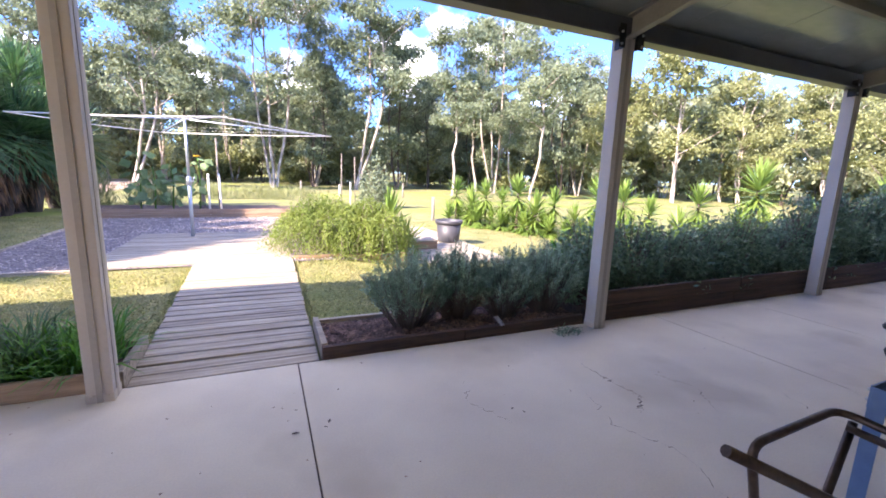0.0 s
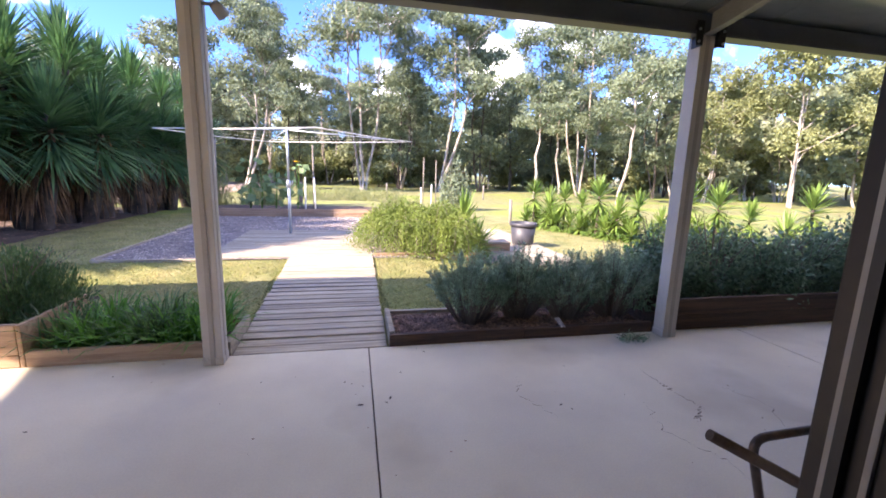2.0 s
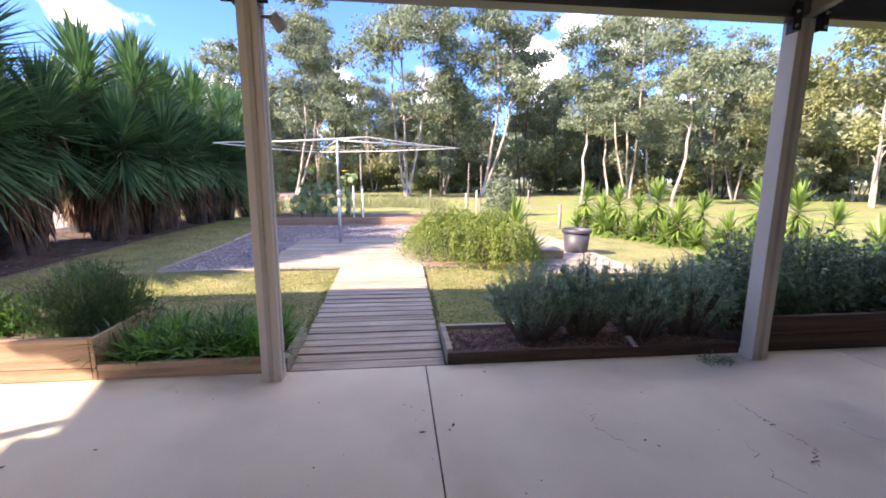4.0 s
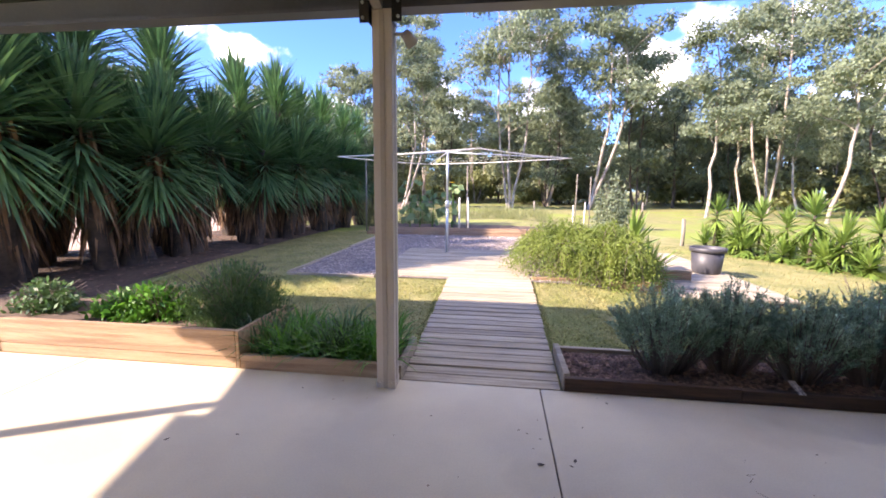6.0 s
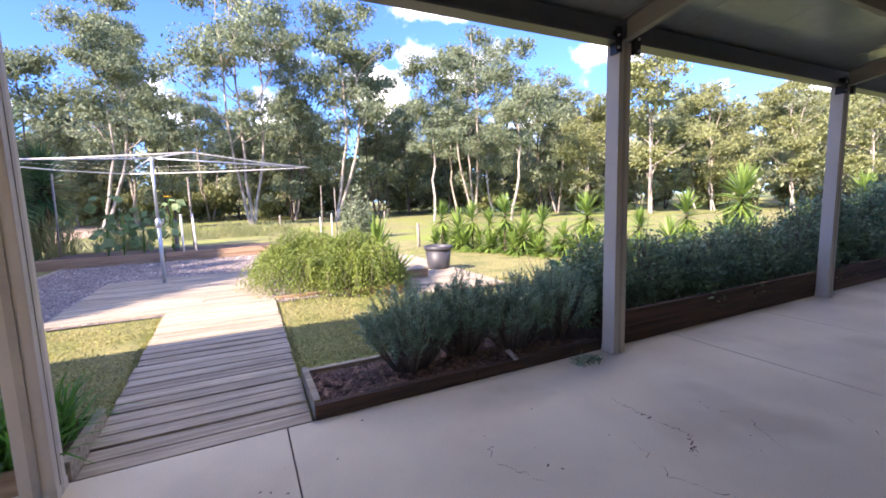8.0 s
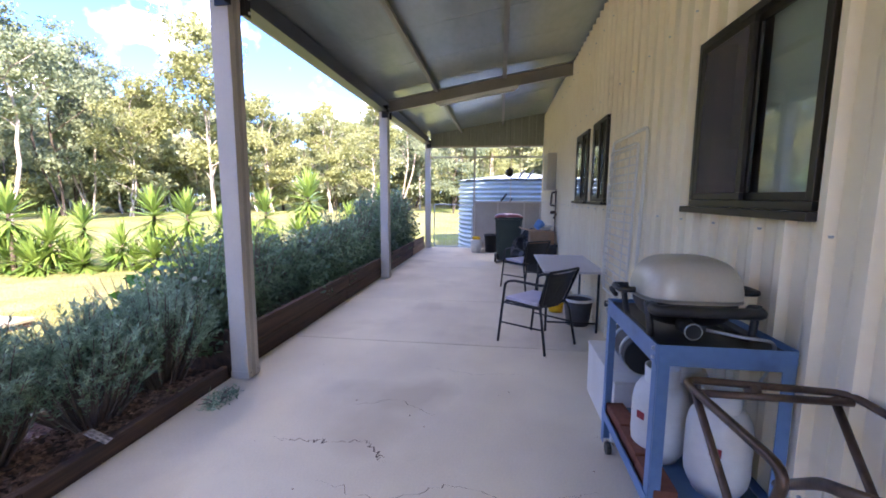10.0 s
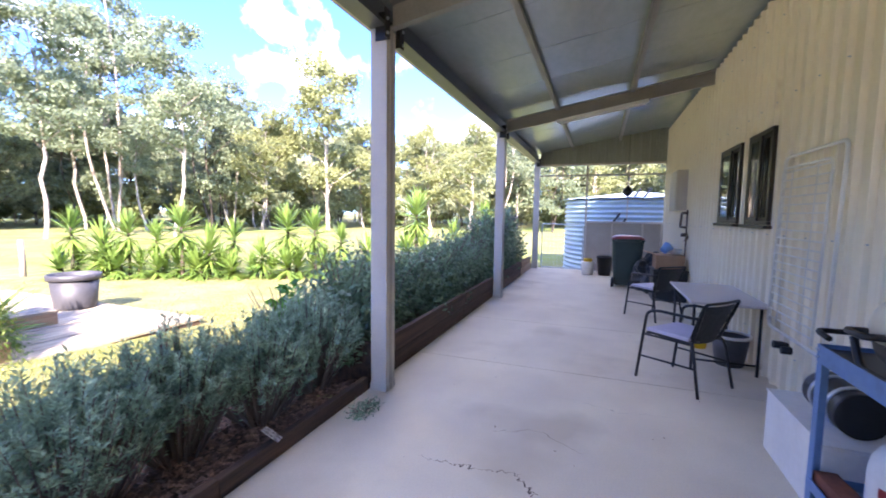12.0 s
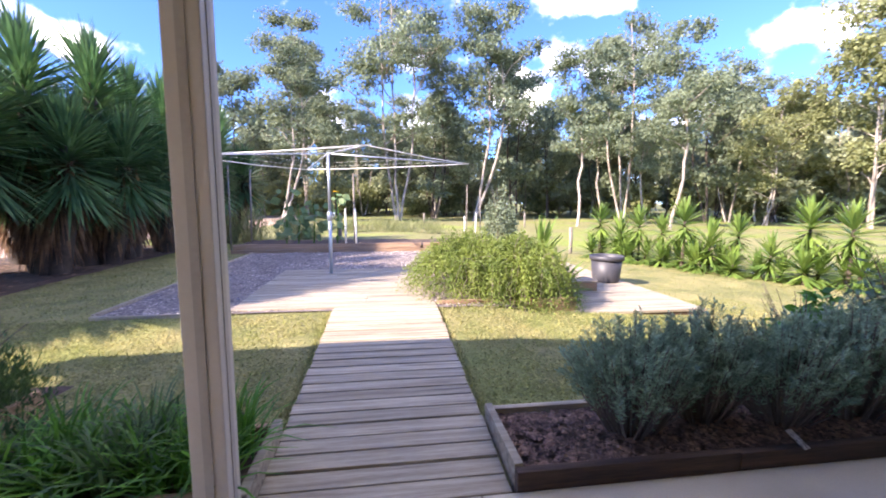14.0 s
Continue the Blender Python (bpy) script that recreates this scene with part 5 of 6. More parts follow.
trolley = thing("barbecue_trolley", (2.03, 0.385, 0), "blue painted folded-steel trolley carrying a portable barbecue", "trolley")
for sx in (-1, 1):
    for sy in (-1, 1):
        bm = bmesh.new()
        x, y = 0.355 * sx, 0.235 * sy
        box(bm, min(x, x - 0.045 * sx), max(x, x - 0.045 * sx), y - 0.002, y + 0.002, 0.06, 0.865)
        box(bm, x - 0.002, x + 0.002, min(y - 0.003 * sy, y - 0.045 * sy), max(y - 0.003 * sy, y - 0.045 * sy), 0.06, 0.865)
        part("leg", bm, BLUE_STEEL, trolley)
for sy in (-1, 1):
    for z in ((0.785, 0.865), (0.2, 0.25)):
        smooth_box("side_rail", -0.35, 0.35, 0.238 * sy - 0.003, 0.238 * sy + 0.003, z[0], z[1], BLUE_STEEL, trolley, 0.001)
for sx in (-1, 1):
    for z in ((0.785, 0.865), (0.2, 0.25)):
        smooth_box("end_rail", 0.3553 * sx - 0.003, 0.3553 * sx + 0.003, -0.23, 0.23, z[0], z[1], BLUE_STEEL, trolley, 0.001)
smooth_box("top_tray", -0.35, 0.35, -0.225, 0.225, 0.84, 0.846, BLACK_METAL, trolley, 0.001)
smooth_box("lower_tray", -0.35, 0.35, -0.225, 0.225, 0.205, 0.211, BLUE_STEEL, trolley, 0.001)
bm = bmesh.new()
tube(bm, bend([(0.355, 0.2, 0.89), (0.48, 0.2, 0.90), (0.48, -0.2, 0.90), (0.355, -0.2, 0.89)], 0.04), 0.013, 8)
part("push_handle", bm, BLACK_METAL, trolley)
for sx, sy in ((1, 1), (1, -1), (-1, 1), (-1, -1)):
    bm = bmesh.new()
    tube(bm, [(0.3 * sx, 0.21 * sy - 0.012, 0.035), (0.3 * sx, 0.21 * sy + 0.012, 0.035)], 0.034, 14)
    part("castor", bm, BLACK, trolley)
for sx in (-1, 1):
    for sy in (-1, 1):
        for z in (0.81, 0.845):
            bm = bmesh.new()
            tube(bm, [(0.335 * sx, 0.241 * sy, z), (0.335 * sx, 0.25 * sy, z)], 0.007, 6)
            part("bolt", bm, GALV, trolley)


def dome(bm, rx, ry, h, z0, power=2.6, n=36, rows=9, inner=0.0):
    """A rounded-rectangle dome."""
    prev = None
    for j in range(rows + 1):
        t = j / rows * math.pi / 2
        s, z = math.cos(t) ** 0.55, h * math.sin(t) ** 0.9
        ring = []
        for k in range(n):
            a = 2 * math.pi * k / n
            c, q = math.cos(a), math.sin(a)
            ring.append(bm.verts.new((rx * s * math.copysign(abs(c) ** (2 / power), c), ry * s * math.copysign(abs(q) ** (2 / power), q), z0 + z)))
        if prev:
            for k in range(n):
                bm.faces.new((prev[k], prev[(k + 1) % n], ring[(k + 1) % n], ring[k])).smooth = True
        prev = ring
    bm.faces.new(prev)


bbq = thing("portable_barbecue", (1.96, 0.43, 0.849), "portable gas barbecue with a warm grey lid and black body", "barbecue", turn=90)
bm = bmesh.new()
dome(bm, 0.195, 0.165, 0.16, 0.155, 3.8)
part("lid", bm, LID_GREY, bbq, "warm grey cast lid")
bm = bmesh.new()
dome(bm, 0.19, 0.16, -0.12, 0.148, 3.0)
part("cook_box", bm, BLACK, bbq)
bm = bmesh.new()
dome(bm, 0.205, 0.175, 0.012, 0.142, 3.0, rows=3)
part("lid_rim", bm, LID_GREY, bbq)
bm = bmesh.new()
tube(bm, bend([(0.18, 0.16, 0.13), (0.19, 0.23, 0.13), (-0.19, 0.23, 0.13), (-0.18, 0.16, 0.13)], 0.03), 0.022, 8)
part("front_handle", bm, BLACK, bbq)
for sx in (-1, 1):
    bm = bmesh.new()
    tube(bm, bend([(0.21 * sx, 0.05, 0.17), (0.27 * sx, 0.05, 0.17), (0.27 * sx, -0.05, 0.17), (0.21 * sx, -0.05, 0.17)], 0.02), 0.013, 8)
    part("side_handle", bm, BLACK, bbq)
    bm = bmesh.new()
    tube(bm, bend([(0.2 * sx, 0.17, 0.15), (0.18 * sx, 0.18, 0.01), (0.18 * sx, 0.1, 0.01), (0.18 * sx, -0.14, 0.01), (0.19 * sx, -0.17, 0.12)], 0.06), 0.014, 8)
    part("cradle_leg", bm, BLACK, bbq)
bm = bmesh.new()
tube(bm, [(0.06, 0.17, 0.065), (0.06, 0.26, 0.06)], 0.032, 14, 0.027)
part("control_knob", bm, BLACK, bbq)
bm = bmesh.new()
tube(bm, [(0.06 + 0.03 * math.cos(a), 0.255, 0.06 + 0.03 * math.sin(a)) for a in (i * math.pi / 12 for i in range(25))], 0.0025, 5)
part("knob_ring", bm, GALV, bbq)
bm = bmesh.new()
tube(bm, bend([(0.0, 0.22, 0.06), (-0.12, 0.27, 0.05), (-0.22, 0.26, 0.04), (-0.26, 0.18, -0.1), (-0.2, 0.1, -0.3)], 0.06), 0.006, 6)
part("gas_hose", bm, GALV, bbq)


def gas_bottle(x, y, z, turn):
    g = thing("gas_bottle", (x, y, z), "white enamelled gas bottle with a collar on the trolley shelf", "gas bottle", "gas bottles", turn)
    bm = bmesh.new()
    lathe(bm, [(0.085, 0.0), (0.09, 0.02), (0.1, 0.03), (0.113, 0.06), (0.118, 0.1), (0.118, 0.26), (0.11, 0.31), (0.09, 0.35), (0.045, 0.365), (0.02, 0.37)], 28)
    part("body", bm, WHITE_PAINT, g)
    bm = bmesh.new()
    lathe(bm, [(0.07, 0.34), (0.073, 0.43), (0.068, 0.43), (0.065, 0.34)], 20, cap=False)
    part("collar", bm, WHITE_PAINT, g)
    bm = bmesh.new()
    tube(bm, [(0, 0, 0.36), (0, 0, 0.41)], 0.014, 8)
    tube(bm, [(-0.05, 0, 0.4), (0.04, 0, 0.4)], 0.012, 8)
    part("valve", bm, GALV, g)
    bm = bmesh.new()
    box(bm, -0.02, 0.02, 0.1182, 0.1195, 0.2, 0.235)
    part("warning_label", bm, BIN_RED, g)


gas_bottle(1.82, 0.31, 0.212, 60)
gas_bottle(2.03, 0.46, 0.212, 30)
gas_bottle(2.22, 0.28, 0.212, 10)
for i in range(3):
    b = thing("brick", (1.78 + 0.24 * i, 0.555, 0.212), "old terracotta brick lying on the trolley shelf", "brick", "bricks on the shelf", 2 * i)
    smooth_box("brick_body", -0.11, 0.11, -0.045, 0.045, 0, 0.07, BRICK_RED, b, 0.004)

wbox = thing("white_panel_box", (2.78, 0.35, 0), "white enamelled metal box on the slab against the wall", "box")
smooth_box("shell", -0.34, 0.34, -0.2, 0.2, 0.0, 0.36, WHITE_PAINT, wbox, 0.008)
smooth_box("top_lid", -0.345, 0.345, -0.205, 0.205, 0.362, 0.375, WHITE_PAINT, wbox, 0.003)
drum = thing("black_canister", (2.72, 0.36, 0.376), "black plastic canister lying on the white box", "canister")
bm = bmesh.new()
tube(bm, [(-0.17, 0, 0.11), (-0.15, 0, 0.11), (0.15, 0, 0.11), (0.17, 0, 0.11)], 0.11, 20)
part("barrel", bm, BLACK, drum)
for s in (-0.1, 0.06):
    bm = bmesh.new()
    tube(bm, [(s, 0, 0.11), (s + 0.03, 0, 0.11)], 0.116, 20)
    part("band", bm, GALV, drum)
tap = thing("wall_tap_pair", (3.3, WALL_Y, 0.2), "pair of white plastic pipe fittings low on the wall", "pipe fitting")
for z in (0.08, 0.24):
    bm = bmesh.new()
    tube(bm, [(0, 0.0, z), (0, 0.1, z)], 0.035, 12)
    part("cap", bm, WHITE_PAINT, tap)
tap2 = thing("wall_outlet_pair", (4.05, WALL_Y, 0.4), "pair of black round hose outlets on the wall", "outlet")
for dx in (-0.08, 0.08):
    bm = bmesh.new()
    tube(bm, [(dx, 0.0, 0), (dx, 0.1, 0)], 0.03, 12)
    part("nozzle", bm, BLACK, tap2)

rack = thing("wire_bed_rack", (3.85, WALL_Y + 0.03, 0.52), "white wire-mesh folding bed frame leaning on the wall", "rack")
bm = bmesh.new()
tube(bm, bend([(-0.46, 0.05, 0.0), (-0.46, 0.02, 1.4), (0.46, 0.02, 1.4), (0.46, 0.05, 0.0), (-0.46, 0.05, 0.0), (-0.46, 0.045, 0.2)], 0.06), 0.013, 8)
part("outer_frame", bm, WHITE_WIRE, rack)
bm = bmesh.new()
tube(bm, bend([(-0.38, 0.085, 0.06), (-0.38, 0.055, 1.3), (0.38, 0.055, 1.3), (0.38, 0.085, 0.06)], 0.05), 0.01, 8)
part("inner_frame", bm, WHITE_WIRE, rack)
for i in range(19):
    z = 0.1 + i * 0.065
    bm = bmesh.new()
    y = 0.083 - 0.022 * z
    tube(bm, [(-0.375, y, z), (0.375, y, z)], 0.0062, 5)
    part("cross_wire", bm, WHITE_WIRE, rack)
for sx in (-0.2, 0.2):
    bm = bmesh.new()
    tube(bm, [(sx, 0.09, 0.08), (sx, 0.06, 1.28)], 0.004, 5)
    part("long_wire", bm, WHITE_WIRE, rack)


def patio_chair(x, y, turn, label):
    c = thing("patio_chair", (x, y, 0), label, "chair", "patio chairs", turn)
    for s in (-1, 1):
        bm = bmesh.new()
        tube(bm, bend([(0.26 * s, 0.27, 0.0), (0.25 * s, 0.2, 0.6), (0.25 * s, 0.1, 0.63), (0.25 * s, -0.2, 0.63), (0.2 * s, -0.25, 0.63)], 0.09, 6), 0.0125, 8)
        part("front_leg", bm, BLACK_METAL, c)
        bm = bmesh.new()
        tube(bm, bend([(0.24 * s, -0.27, 0.0), (0.22 * s, -0.2, 0.36), (0.2 * s, -0.17, 0.42), (0.1 * s, -0.17, 0.42)], 0.06, 5), 0.0125, 8)
        part("back_leg", bm, BLACK_METAL, c)
        bm = bmesh.new()
        tube(bm, [(0.25 * s, 0.21, 0.4), (0.2 * s, -0.19, 0.4)], 0.01, 8)
        part("side_rail", bm, BLACK_METAL, c)
        bm = bmesh.new()
        tube(bm, [(0.255 * s, 0.245, 0.2), (0.225 * s, -0.23, 0.22)], 0.009, 8)
        part("stretcher", bm, BLACK_METAL, c)
    bm = bmesh.new()
    tube(bm, [(-0.25, 0.21, 0.4), (0.25, 0.21, 0.4)], 0.01, 8)
    part("front_rail", bm, BLACK_METAL, c)
    bm = bmesh.new()
    for k in range(2):
        rows = []
        for j in range(7):
            z = 0.4 + j * 0.055
            w = 0.18 + 0.045 * j / 6
            row = []
            for i in range(9):
                u = -1 + i / 4
                row.append(bm.verts.new((u * w, -0.18 - 0.02 * j + 0.05 * u * u - k * 0.012, z + 0.0)))
            rows.append(row)
        for a, b in zip(rows, rows[1:]):
            for i in range(8):
                f = (a[i], a[i + 1], b[i + 1], b[i])
                bm.faces.new(f if k else f[::-1]).smooth = True
    part("backrest", bm, WICKER, c)
    bm = bmesh.new()
    tube(bm, bend([(-0.18, -0.17, 0.42), (-0.235, -0.28, 0.75), (0, -0.31, 0.755), (0.235, -0.28, 0.75), (0.18, -0.17, 0.42)], 0.03, 5), 0.012, 8)
    part("back_frame", bm, BLACK_METAL, c)
    smooth_box("seat", -0.22, 0.22, -0.17, 0.22, 0.405, 0.42, WICKER, c, 0.004)
    smooth_box("cushion", -0.215, 0.215, -0.15, 0.225, 0.422, 0.455, CUSHION, c, 0.012, "pale lilac seat cushion")
    return c


patio_chair(4.08, 0.83, -42, "black steel patio chair with woven back and pale seat cushion")
patio_chair(6.55, 0.8, -50, "black steel patio chair with a pale cushion behind the table")

table = thing("folding_table", (4.95, 0.45, 0), "pale grey laminate folding table against the wall", "table")
bm = bmesh.new()
box(bm, -0.62, 0.62, -0.31, 0.31, 0.64, 0.665)
part("tabletop", bm, TABLE_TOP, table, bevel=0.01)
for sx in (-1, 1):
    for sy in (-1, 1):
        bm = bmesh.new()
        tube(bm, [(0.5 * sx, 0.26 * sy, 0.0), (0.5 * sx, 0.26 * sy, 0.638)], 0.013, 8)
        part("leg", bm, BLACK_METAL, table)
    bm = bmesh.new()
    tube(bm, [(0.5 * sx, -0.245, 0.1), (0.5 * sx, 0.245, 0.1)], 0.01, 8)
    part("leg_brace", bm, BLACK_METAL, table)
bucket = thing("bucket", (4.75, 0.33, 0), "grey plastic bucket with a pale rim under the table", "bucket")
bm = bmesh.new()
lathe(bm, [(0.12, 0), (0.16, 0.28), (0.15, 0.28), (0.12, 0.05)], 22)
part("pail", bm, POT_GREY, bucket)
bm = bmesh.new()
lathe(bm, [(0.158, 0.27), (0.172, 0.275), (0.172, 0.3), (0.15, 0.3)], 22, cap=False)
part("rim", bm, WHITE_PAINT, bucket)
ytub = thing("yellow_tub", (5.25, 0.5, 0), "small yellow tub under the table", "tub")
bm = bmesh.new()
lathe(bm, [(0.08, 0), (0.1, 0.16), (0.09, 0.16), (0.07, 0.02)], 18)
part("body", bm, FLOWER, ytub)

wb = thing("wheelie_bin", (9.3, 1.02, 0), "dark green wheelie bin with a red lid standing on the slab", "bin", turn=90)
bm = bmesh.new()
rows = []
for z, wx, wy in ((0.04, 0.22, 0.23), (0.06, 0.235, 0.25), (0.7, 0.275, 0.31), (0.86, 0.28, 0.325), (0.93, 0.285, 0.335)):
    rows.append([bm.verts.new((sx * wx, sy * wy, z)) for sx, sy in ((-1, -0.8), (-0.8, -1), (0.8, -1), (1, -0.8), (1, 0.8), (0.8, 1), (-0.8, 1), (-1, 0.8))])
for a, b in zip(rows, rows[1:]):
    for k in range(8):
        bm.faces.new((a[k], a[(k + 1) % 8], b[(k + 1) % 8], b[k]))
bm.faces.new(rows[0][::-1])
bm.faces.new(rows[-1])
part("body", bm, BIN_GREEN, wb, bevel=0.006)
smooth_box("rim", -0.3, 0.3, -0.35, 0.35, 0.932, 0.965, BIN_GREEN, wb, 0.01)
bm = bmesh.new()
rows = []
for z, wx, wy in ((0.967, 0.3, 0.36), (0.99, 0.295, 0.355), (1.03, 0.24, 0.28), (1.045, 0.12, 0.16)):
    rows.append([bm.verts.new((sx * wx, sy * wy, z)) for sx, sy in ((-1, -0.85), (-0.85, -1), (0.85, -1), (1, -0.85), (1, 0.85), (0.85, 1), (-0.85, 1), (-1, 0.85))])
for a, b in zip(rows, rows[1:]):
    for k in range(8):
        bm.faces.new((a[k], a[(k + 1) % 8], b[(k + 1) % 8], b[k]))
bm.faces.new(rows[0][::-1])
bm.faces.new(rows[-1])
part("lid", bm, BIN_RED, wb, "red bin lid", bevel=0.006)
bm = bmesh.new()
tube(bm, bend([(-0.22, 0.35, 0.95), (-0.22, 0.42, 0.97), (0.22, 0.42, 0.97), (0.22, 0.35, 0.95)], 0.03), 0.014, 8)
part("handle", bm, BIN_GREEN, wb)
for s in (-1, 1):
    bm = bmesh.new()
    tube(bm, [(0.24 * s, 0.27, 0.1), (0.29 * s, 0.27, 0.1)], 0.1, 20)
    part("wheel", bm, BLACK, wb)
crate = thing("storage_crate", (8.15, 0.42, 0), "black plastic storage crate against the wall", "crate")
smooth_box("crate_body", -0.3, 0.3, -0.26, 0.26, 0, 0.5, BLACK, crate, 0.012)
smooth_box("crate_lid", -0.31, 0.31, -0.27, 0.27, 0.502, 0.53, BLACK, crate, 0.008)
card = thing("cardboard_box", (8.2, 0.42, 0.531), "brown cardboard box on top of the black crate", "box")
smooth_box("box_body", -0.24, 0.24, -0.22, 0.22, 0, 0.24, CARDBOARD, card, 0.004)
bm = bmesh.new()
box(bm, -0.24, 0.24, 0.0, 0.2, 0, 0.004, pose(0, 0.215, 0.243, 14, 0, 0))
part("flap", bm, CARDBOARD, card)
tub = thing("blue_tub", (8.1, 0.52, 0.775), "blue and white plastic tub lying tilted on the cardboard box", "tub")
bm = bmesh.new()
lathe(bm, [(0.06, 0), (0.09, 0.14), (0.08, 0.14), (0.055, 0.02)], 18)
bmesh.ops.transform(bm, matrix=pose(0, 0, 0.06, 50, 0, 30), verts=bm.verts)
part("body", bm, BLUE_PLASTIC, tub)
bowl = thing("white_bowl", (8.25, 0.32, 0.775), "white plastic bowl on the cardboard box", "bowl")
bm = bmesh.new()
lathe(bm, [(0.05, 0), (0.11, 0.05), (0.12, 0.09), (0.1, 0.06), (0.04, 0.015)], 18)
part("body", bm, WHITE_PAINT, bowl)
bag = thing("black_bag", (8.72, 0.62, 0), "crumpled black rubbish bag beside the bin", "bag")
bm = bmesh.new()
bmesh.ops.create_icosphere(bm, subdivisions=4, radius=0.3)
for v in bm.verts:
    v.co *= 1 + 0.35 * noise.noise(v.co * 6) + 0.12 * noise.noise(v.co * 18)
    v.co.z = max(v.co.z * 1.35 + 0.33, 0.0)
part("sack", bm, BLACK, bag)
wbk = thing("paint_bucket", (10.7, 1.8, 0), "white plastic pail with a yellow lid beside the end wall", "bucket")
bm = bmesh.new()
lathe(bm, [(0.13, 0), (0.15, 0.3), (0.15, 0.32), (0.02, 0.32)], 24)
part("pail", bm, WHITE_PAINT, wbk)
bm = bmesh.new()
lathe(bm, [(0.1, 0.322), (0.1, 0.39), (0.02, 0.4)], 20)
part("lid", bm, FLOWER, wbk)
bbk = thing("black_tub", (10.75, 1.42, 0), "tall black plastic tub beside the end wall", "tub")
bm = bmesh.new()
lathe(bm, [(0.14, 0), (0.18, 0.42), (0.19, 0.42), (0.19, 0.46), (0.16, 0.46), (0.13, 0.05)], 24)
part("body", bm, BLACK, bbk)

meter = thing("meter_box", (8.9, WALL_Y + 0.028, 1.55), "cream steel meter box on the ribbed wall", "meter box")
smooth_box("cabinet", -0.35, 0.35, 0, 0.17, 0, 0.72, PAINT, meter, 0.006)
smooth_box("door", -0.33, 0.33, 0.172, 0.182, 0.02, 0.7, PAINT, meter, 0.003)
pipe = thing("wall_pipes", (8.2, WALL_Y + 0.03, 0), "bronze water pipes and valves on the ribbed wall", "pipes")
bm = bmesh.new()
tube(bm, [(0, 0.04, 0.1), (0, 0.04, 1.55)], 0.013, 8)
part("riser", bm, BRONZE, pipe)
bm = bmesh.new()
tube(bm, bend([(0, 0.04, 1.5), (0.25, 0.08, 1.5), (0.25, 0.1, 1.25), (0, 0.06, 1.25)], 0.05), 0.02, 8)
part("valve_loop", bm, BRONZE, pipe)
bm = bmesh.new()
tube(bm, bend([(0, 0.04, 1.1), (-0.25, 0.05, 1.1), (-0.25, 0.1, 1.02)], 0.04), 0.016, 8)
tube(bm, [(-0.25, 0.06, 1.13), (-0.25, 0.16, 1.13)], 0.03, 10)
part("garden_tap", bm, BRONZE, pipe)

BATTEN_Z = roof_z(1.62) - 0.304
lamp = thing("light_batten", (6.94, 1.62, BATTEN_Z), "pale fluorescent batten fixed under the rafter", "light fitting")
bm = bmesh.new()
box(bm, -0.03, 0.03, -0.66, 0.66, -0.02, 0.03, pose(0, 0, 0, -9.8, 0, 0))
part("housing", bm, WHITE_PAINT, lamp, bevel=0.004)
bm = bmesh.new()
tube(bm, [pose(0, 0, 0, -9.8, 0, 0) @ Vector((0, -0.62, -0.035)), pose(0, 0, 0, -9.8, 0, 0) @ Vector((0, 0.62, -0.035))], 0.013, 8)
part("tube_lamp", bm, WHITE_PAINT, lamp)
bird = thing("hanging_ornament", (10.5, 1.0, 2.0), "dark round hanging ornament on a thin cord", "ornament")
bm = bmesh.new()
lathe(bm, [(0.02, -0.11), (0.08, -0.07), (0.105, 0.0), (0.085, 0.06), (0.03, 0.1), (0.015, 0.13)], 16)
part("bowl", bm, BLACK, bird)
bm = bmesh.new()
tube(bm, [(0, 0, 0.12), (0, 0, 1.38)], 0.004, 5)
part("cord", bm, BLACK, bird)
spot = thing("spot_light", (-1.06, 3.17, 2.6), "small cream floodlight fixed to the veranda post", "light fitting")
bm = bmesh.new()
tube(bm, [(-0.04, 0, 0.05), (0.03, 0, 0.05)], 0.012, 8)
tube(bm, [(0.03, 0.0, 0.06), (0.08, 0.06, 0.0)], 0.035, 14, 0.05)
part("lamp_head", bm, PAINT, spot)

gate = thing("mesh_gate", (EX, 2.5, 0.03), "galvanised tube and wire mesh gate at the veranda's end", "gate")
bm = bmesh.new()
tube(bm, bend([(0, -0.54, 0.02), (0, -0.54, 1.17), (0, 0.5, 1.17), (0, 0.5, 0.02), (0, -0.54, 0.02), (0, -0.54, 0.2)], 0.06), 0.014, 8)
part("gate_frame", bm, GALV, gate)
bm = bmesh.new()
for i in range(11):
    tube(bm, [(0, -0.52 + 0.1 * i, 0.03), (0, -0.52 + 0.1 * i, 1.16)], 0.0018, 3, cap=False)
for i in range(11):
    tube(bm, [(0, -0.53, 0.07 + 0.1 * i), (0, 0.49, 0.07 + 0.1 * i)], 0.0018, 3, cap=False)
part("wire_mesh", bm, GALV, gate, kind="stuff")

tank = thing("water_tank", (15.75, 0.36, -0.46), "large pale blue-grey corrugated steel rainwater tank", "water tank")
bm = bmesh.new()
prof = []
for i in range(96):
    z = 2.4 * i / 95
    prof.append((2.38 + 0.035 * math.sin(i * 2 * math.pi / 6), z))
lathe(bm, prof, 72)
part("wall", bm, TANK_STEEL, tank)
bm = bmesh.new()
n = 36
c = bm.verts.new((0, 0, 2.74))
prev = None
ring = [bm.verts.new((2.47 * math.cos(2 * math.pi * k / n), 2.47 * math.sin(2 * math.pi * k / n), 2.42 + (0.03 if k % 2 else 0))) for k in range(n)]
for k in range(n):
    bm.faces.new((ring[k], ring[(k + 1) % n], c))
part("roof", bm, TANK_STEEL, tank)
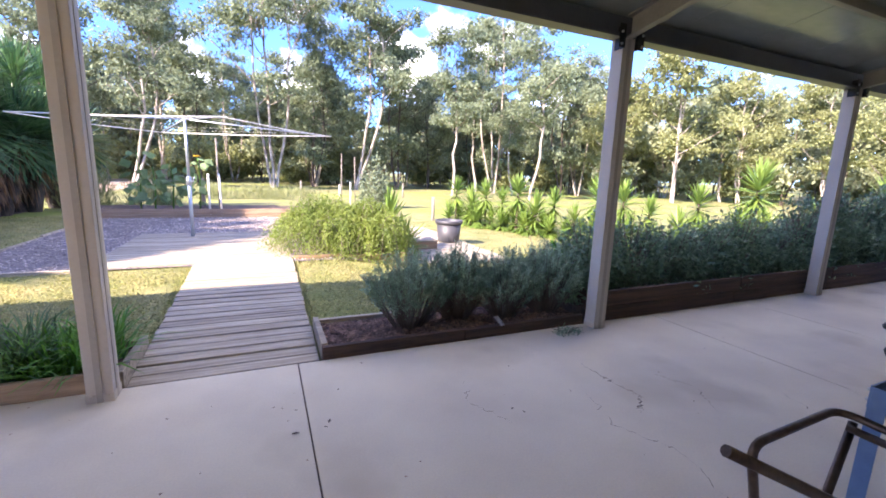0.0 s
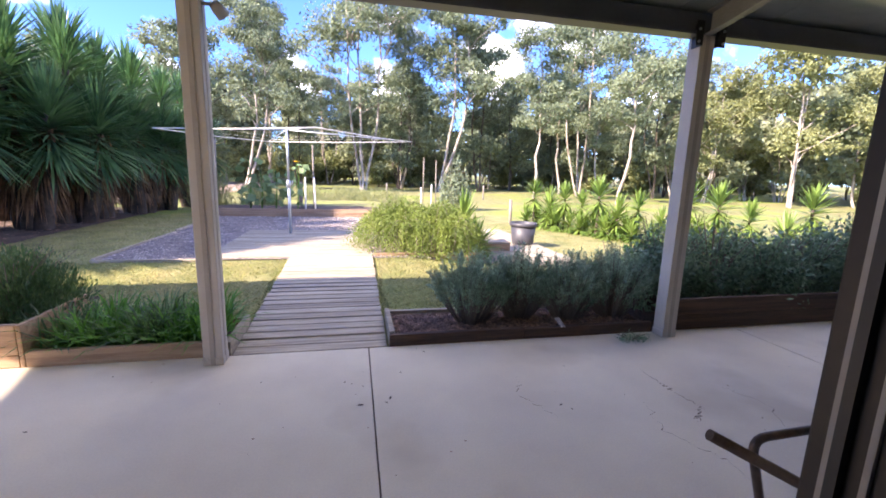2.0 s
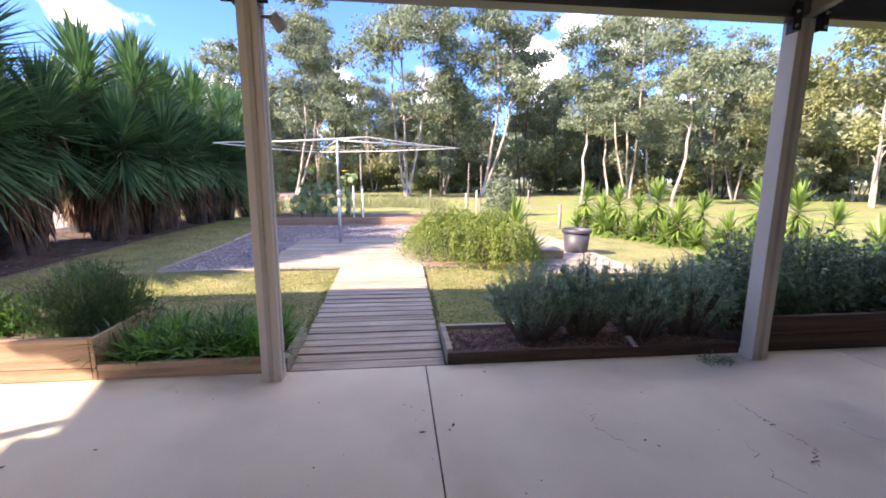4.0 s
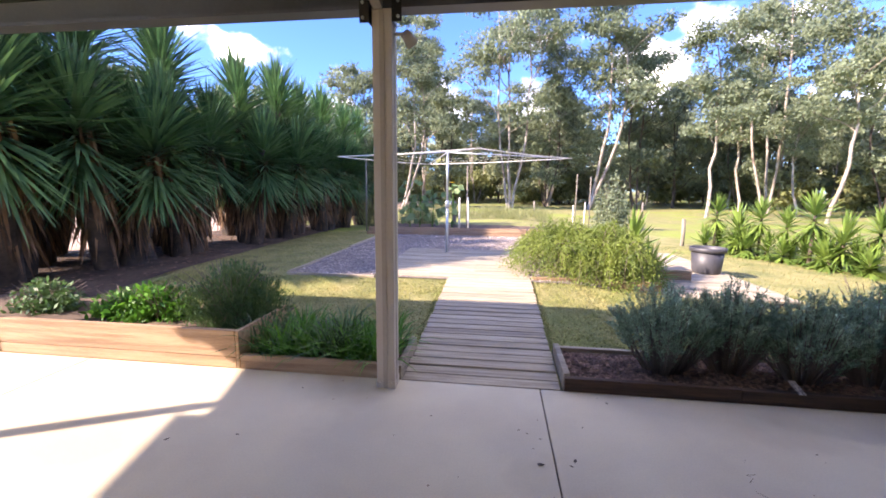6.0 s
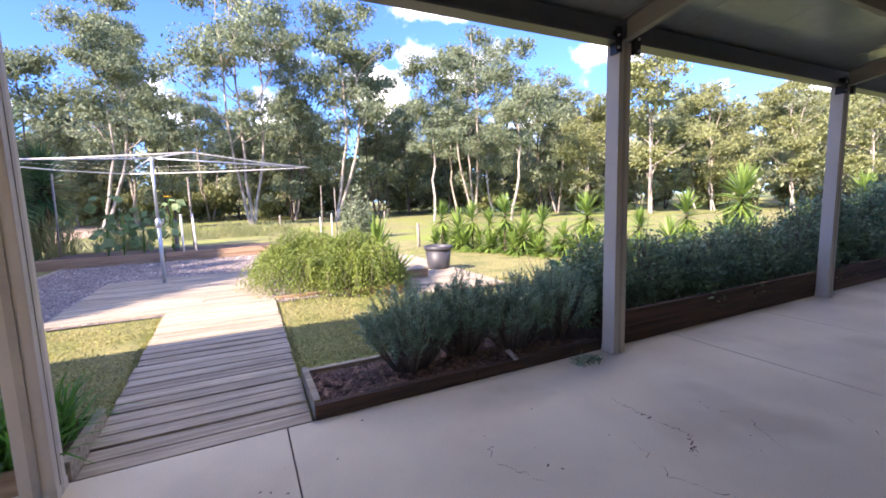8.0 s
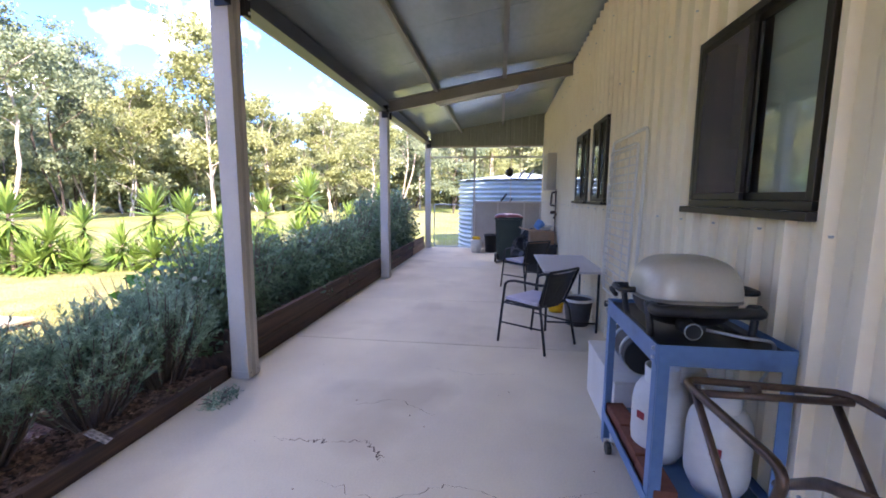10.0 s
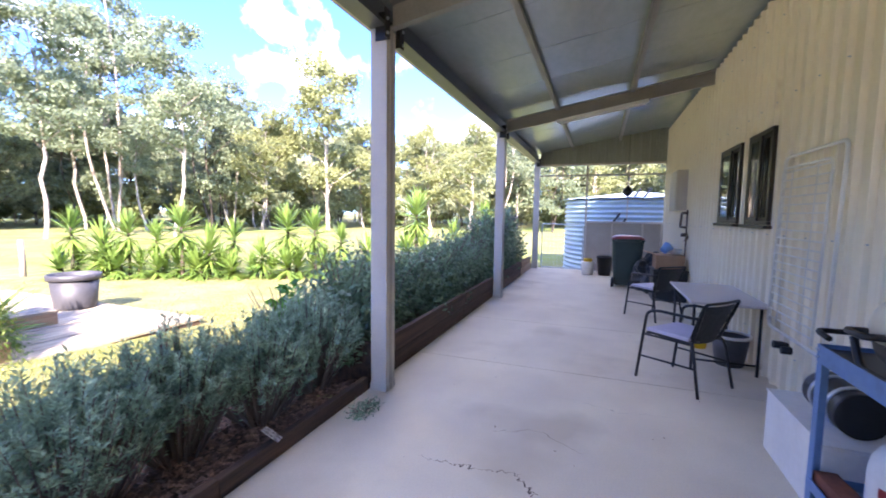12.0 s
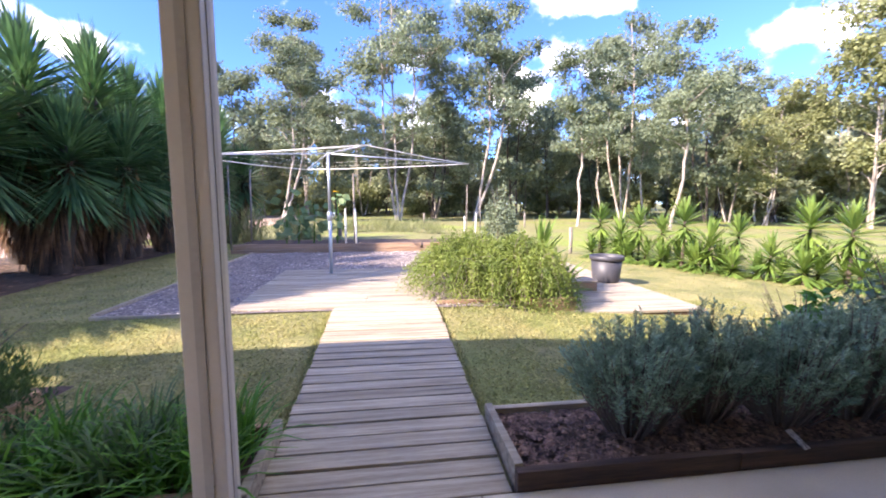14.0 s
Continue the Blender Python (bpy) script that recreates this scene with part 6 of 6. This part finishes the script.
for s in (0, 0.28):
    bm = bmesh.new()
    tube(bm, [(-2.43, 1.0 - s, 1.5), (-2.0, 0.1 - s, 2.72)], 0.03, 8)
    part("downpipe", bm, BLACK, tank)

# tubular chair frame beside the doorway
tc_ = thing("tubular_chair_frame", (1.15, 0.72, 0), "brown steel tubular folding chair frame beside the trolley", "chair")


def rod(name, pts, r=0.0125, rb=0.06):
    bm = bmesh.new()
    tube(bm, bend(pts, rb, 5), r, 8)
    part(name, bm, BRONZE, tc_)


rod("arm_loop", [(0.13, -0.12, 0.0), (-0.15, -0.12, 0.83), (0.32, -0.1, 0.825), (0.34, -0.6, 0.8), (-0.1, -0.6, 0.8)])
rod("seat_rail", [(-0.35, -0.17, 0.9), (-0.02, -0.28, 0.73), (0.3, -0.4, 0.5)], 0.015)
rod("folding_leg", [(0.33, -0.14, 0.8), (0.0, -0.2, 0.35), (-0.15, -0.22, 0.0)])
rod("folding_leg", [(0.33, -0.55, 0.79), (0.0, -0.57, 0.35), (-0.15, -0.58, 0.0)])
rod("cross_bar", [(0.3, -0.14, 0.79), (0.3, -0.58, 0.79)])
rod("joint_clip", [(0.325, -0.3, 0.8), (0.325, -0.33, 0.8)], 0.022)


def crack(pts, w, label):
    """A hairline crack in the slab, drawn as a thin dark sliver."""
    rg = np.random.default_rng(len(pts) * 7 + int(abs(pts[0][0]) * 10))
    line_pts = []
    for a, b in zip(pts, pts[1:]):
        for i in range(9):
            t = i / 9
            line_pts.append((a[0] + (b[0] - a[0]) * t + rg.normal() * 0.012, a[1] + (b[1] - a[1]) * t + rg.normal() * 0.012))
    line_pts.append(pts[-1])
    bm = bmesh.new()
    prev = None
    for i, (x, y) in enumerate(line_pts):
        f = math.sin(math.pi * i / (len(line_pts) - 1)) * w + 0.0008
        p = (bm.verts.new((x, y - f, 0.0012)), bm.verts.new((x, y + f, 0.0012)))
        if prev:
            bm.faces.new((prev[0], p[0], p[1], prev[1]))
        prev = p
    c = tagged(new("slab_crack", mesh_of("slab_crack", bm, SLEEPER_DARK)), label, "crack", kind="structure")


crack([(2.0, 0.75), (1.85, 1.05), (1.95, 1.4), (1.8, 1.75), (1.9, 2.1)], 0.0022, "thin dark hairline crack in the slab")
crack([(2.6, 1.6), (2.75, 1.9), (2.65, 2.2)], 0.0018, "thin dark hairline crack in the slab")
crack([(1.2, 2.0), (1.05, 2.3), (1.15, 2.55)], 0.0018, "thin dark hairline crack in the slab")
crack([(3.3, 1.0), (3.25, 1.4), (3.35, 1.8)], 0.0016, "thin dark hairline crack in the slab")
crack([(2.2, 2.5), (2.21, 2.32), (2.22, 2.18), (2.24, 2.03), (2.25, 1.9)], 0.004, "forked dark crack in the slab")
crack([(2.24, 1.93), (2.16, 1.86), (2.09, 1.8)], 0.004, "forked dark crack in the slab")
crack([(2.48, 0.62), (2.4, 0.5), (2.3, 0.4), (2.33, 0.22), (2.4, 0.12)], 0.004, "branching dark crack in the slab near the trolley")


def fallen_leaf(x, y, size, turn):
    """A dry curled leaf lying on the slab."""
    bm = bmesh.new()
    rows = []
    for i in range(6):
        t = i / 5
        w = size * 0.22 * math.sin(math.pi * (0.08 + 0.88 * t))
        z = 0.003 + size * 0.25 * (t - 0.5) ** 2
        rows.append((bm.verts.new((size * (t - 0.5), -w, z + w * 0.5)), bm.verts.new((size * (t - 0.5), 0, z)), bm.verts.new((size * (t - 0.5), w, z + w * 0.5))))
    for a, b in zip(rows, rows[1:]):
        for k in (0, 1):
            bm.faces.new((a[k], b[k], b[k + 1], a[k + 1]))
    leaf = tagged(new("fallen_leaf", mesh_of("fallen_leaf", bm, BARK_DARK)), "small dry brown curled leaf lying on the slab", "leaf", "fallen leaves")
    leaf.matrix_basis = pose(x, y, 0, 0, 0, turn)


for i, (x, y, size) in enumerate([(-0.05, 2.33, 0.045), (0.15, 2.39, 0.04), (0.12, 2.34, 0.025), (-0.16, 2.66, 0.022), (-0.11, 2.63, 0.018), (-0.03, 2.58, 0.02), (0.26, 2.75, 0.022), (0.5, 3.1, 0.03), (1.29, 2.12, 0.03), (1.34, 2.06, 0.025), (-1.94, 2.35, 0.03), (-2.34, 2.24, 0.04), (-1.82, 3.0, 0.022), (1.6, 2.66, 0.02)]):
    fallen_leaf(x, y, size, i * 71)
diff = thing("reed_diffuser", (2.5, 0.01, 1.362), "small reed diffuser bottle on the window sill inside", "ornament")
bm = bmesh.new()
lathe(bm, [(0.025, 0), (0.028, 0.05), (0.012, 0.07), (0.012, 0.085)], 12)
part("bottle", bm, BRICK_RED, diff)
for i in range(5):
    bm = bmesh.new()
    a = i * 1.3
    tube(bm, [(0, 0, 0.02), (0.04 * math.cos(a), 0.012 * math.sin(a), 0.26)], 0.0022, 4)
    part("reed", bm, BRICK_RED, diff)
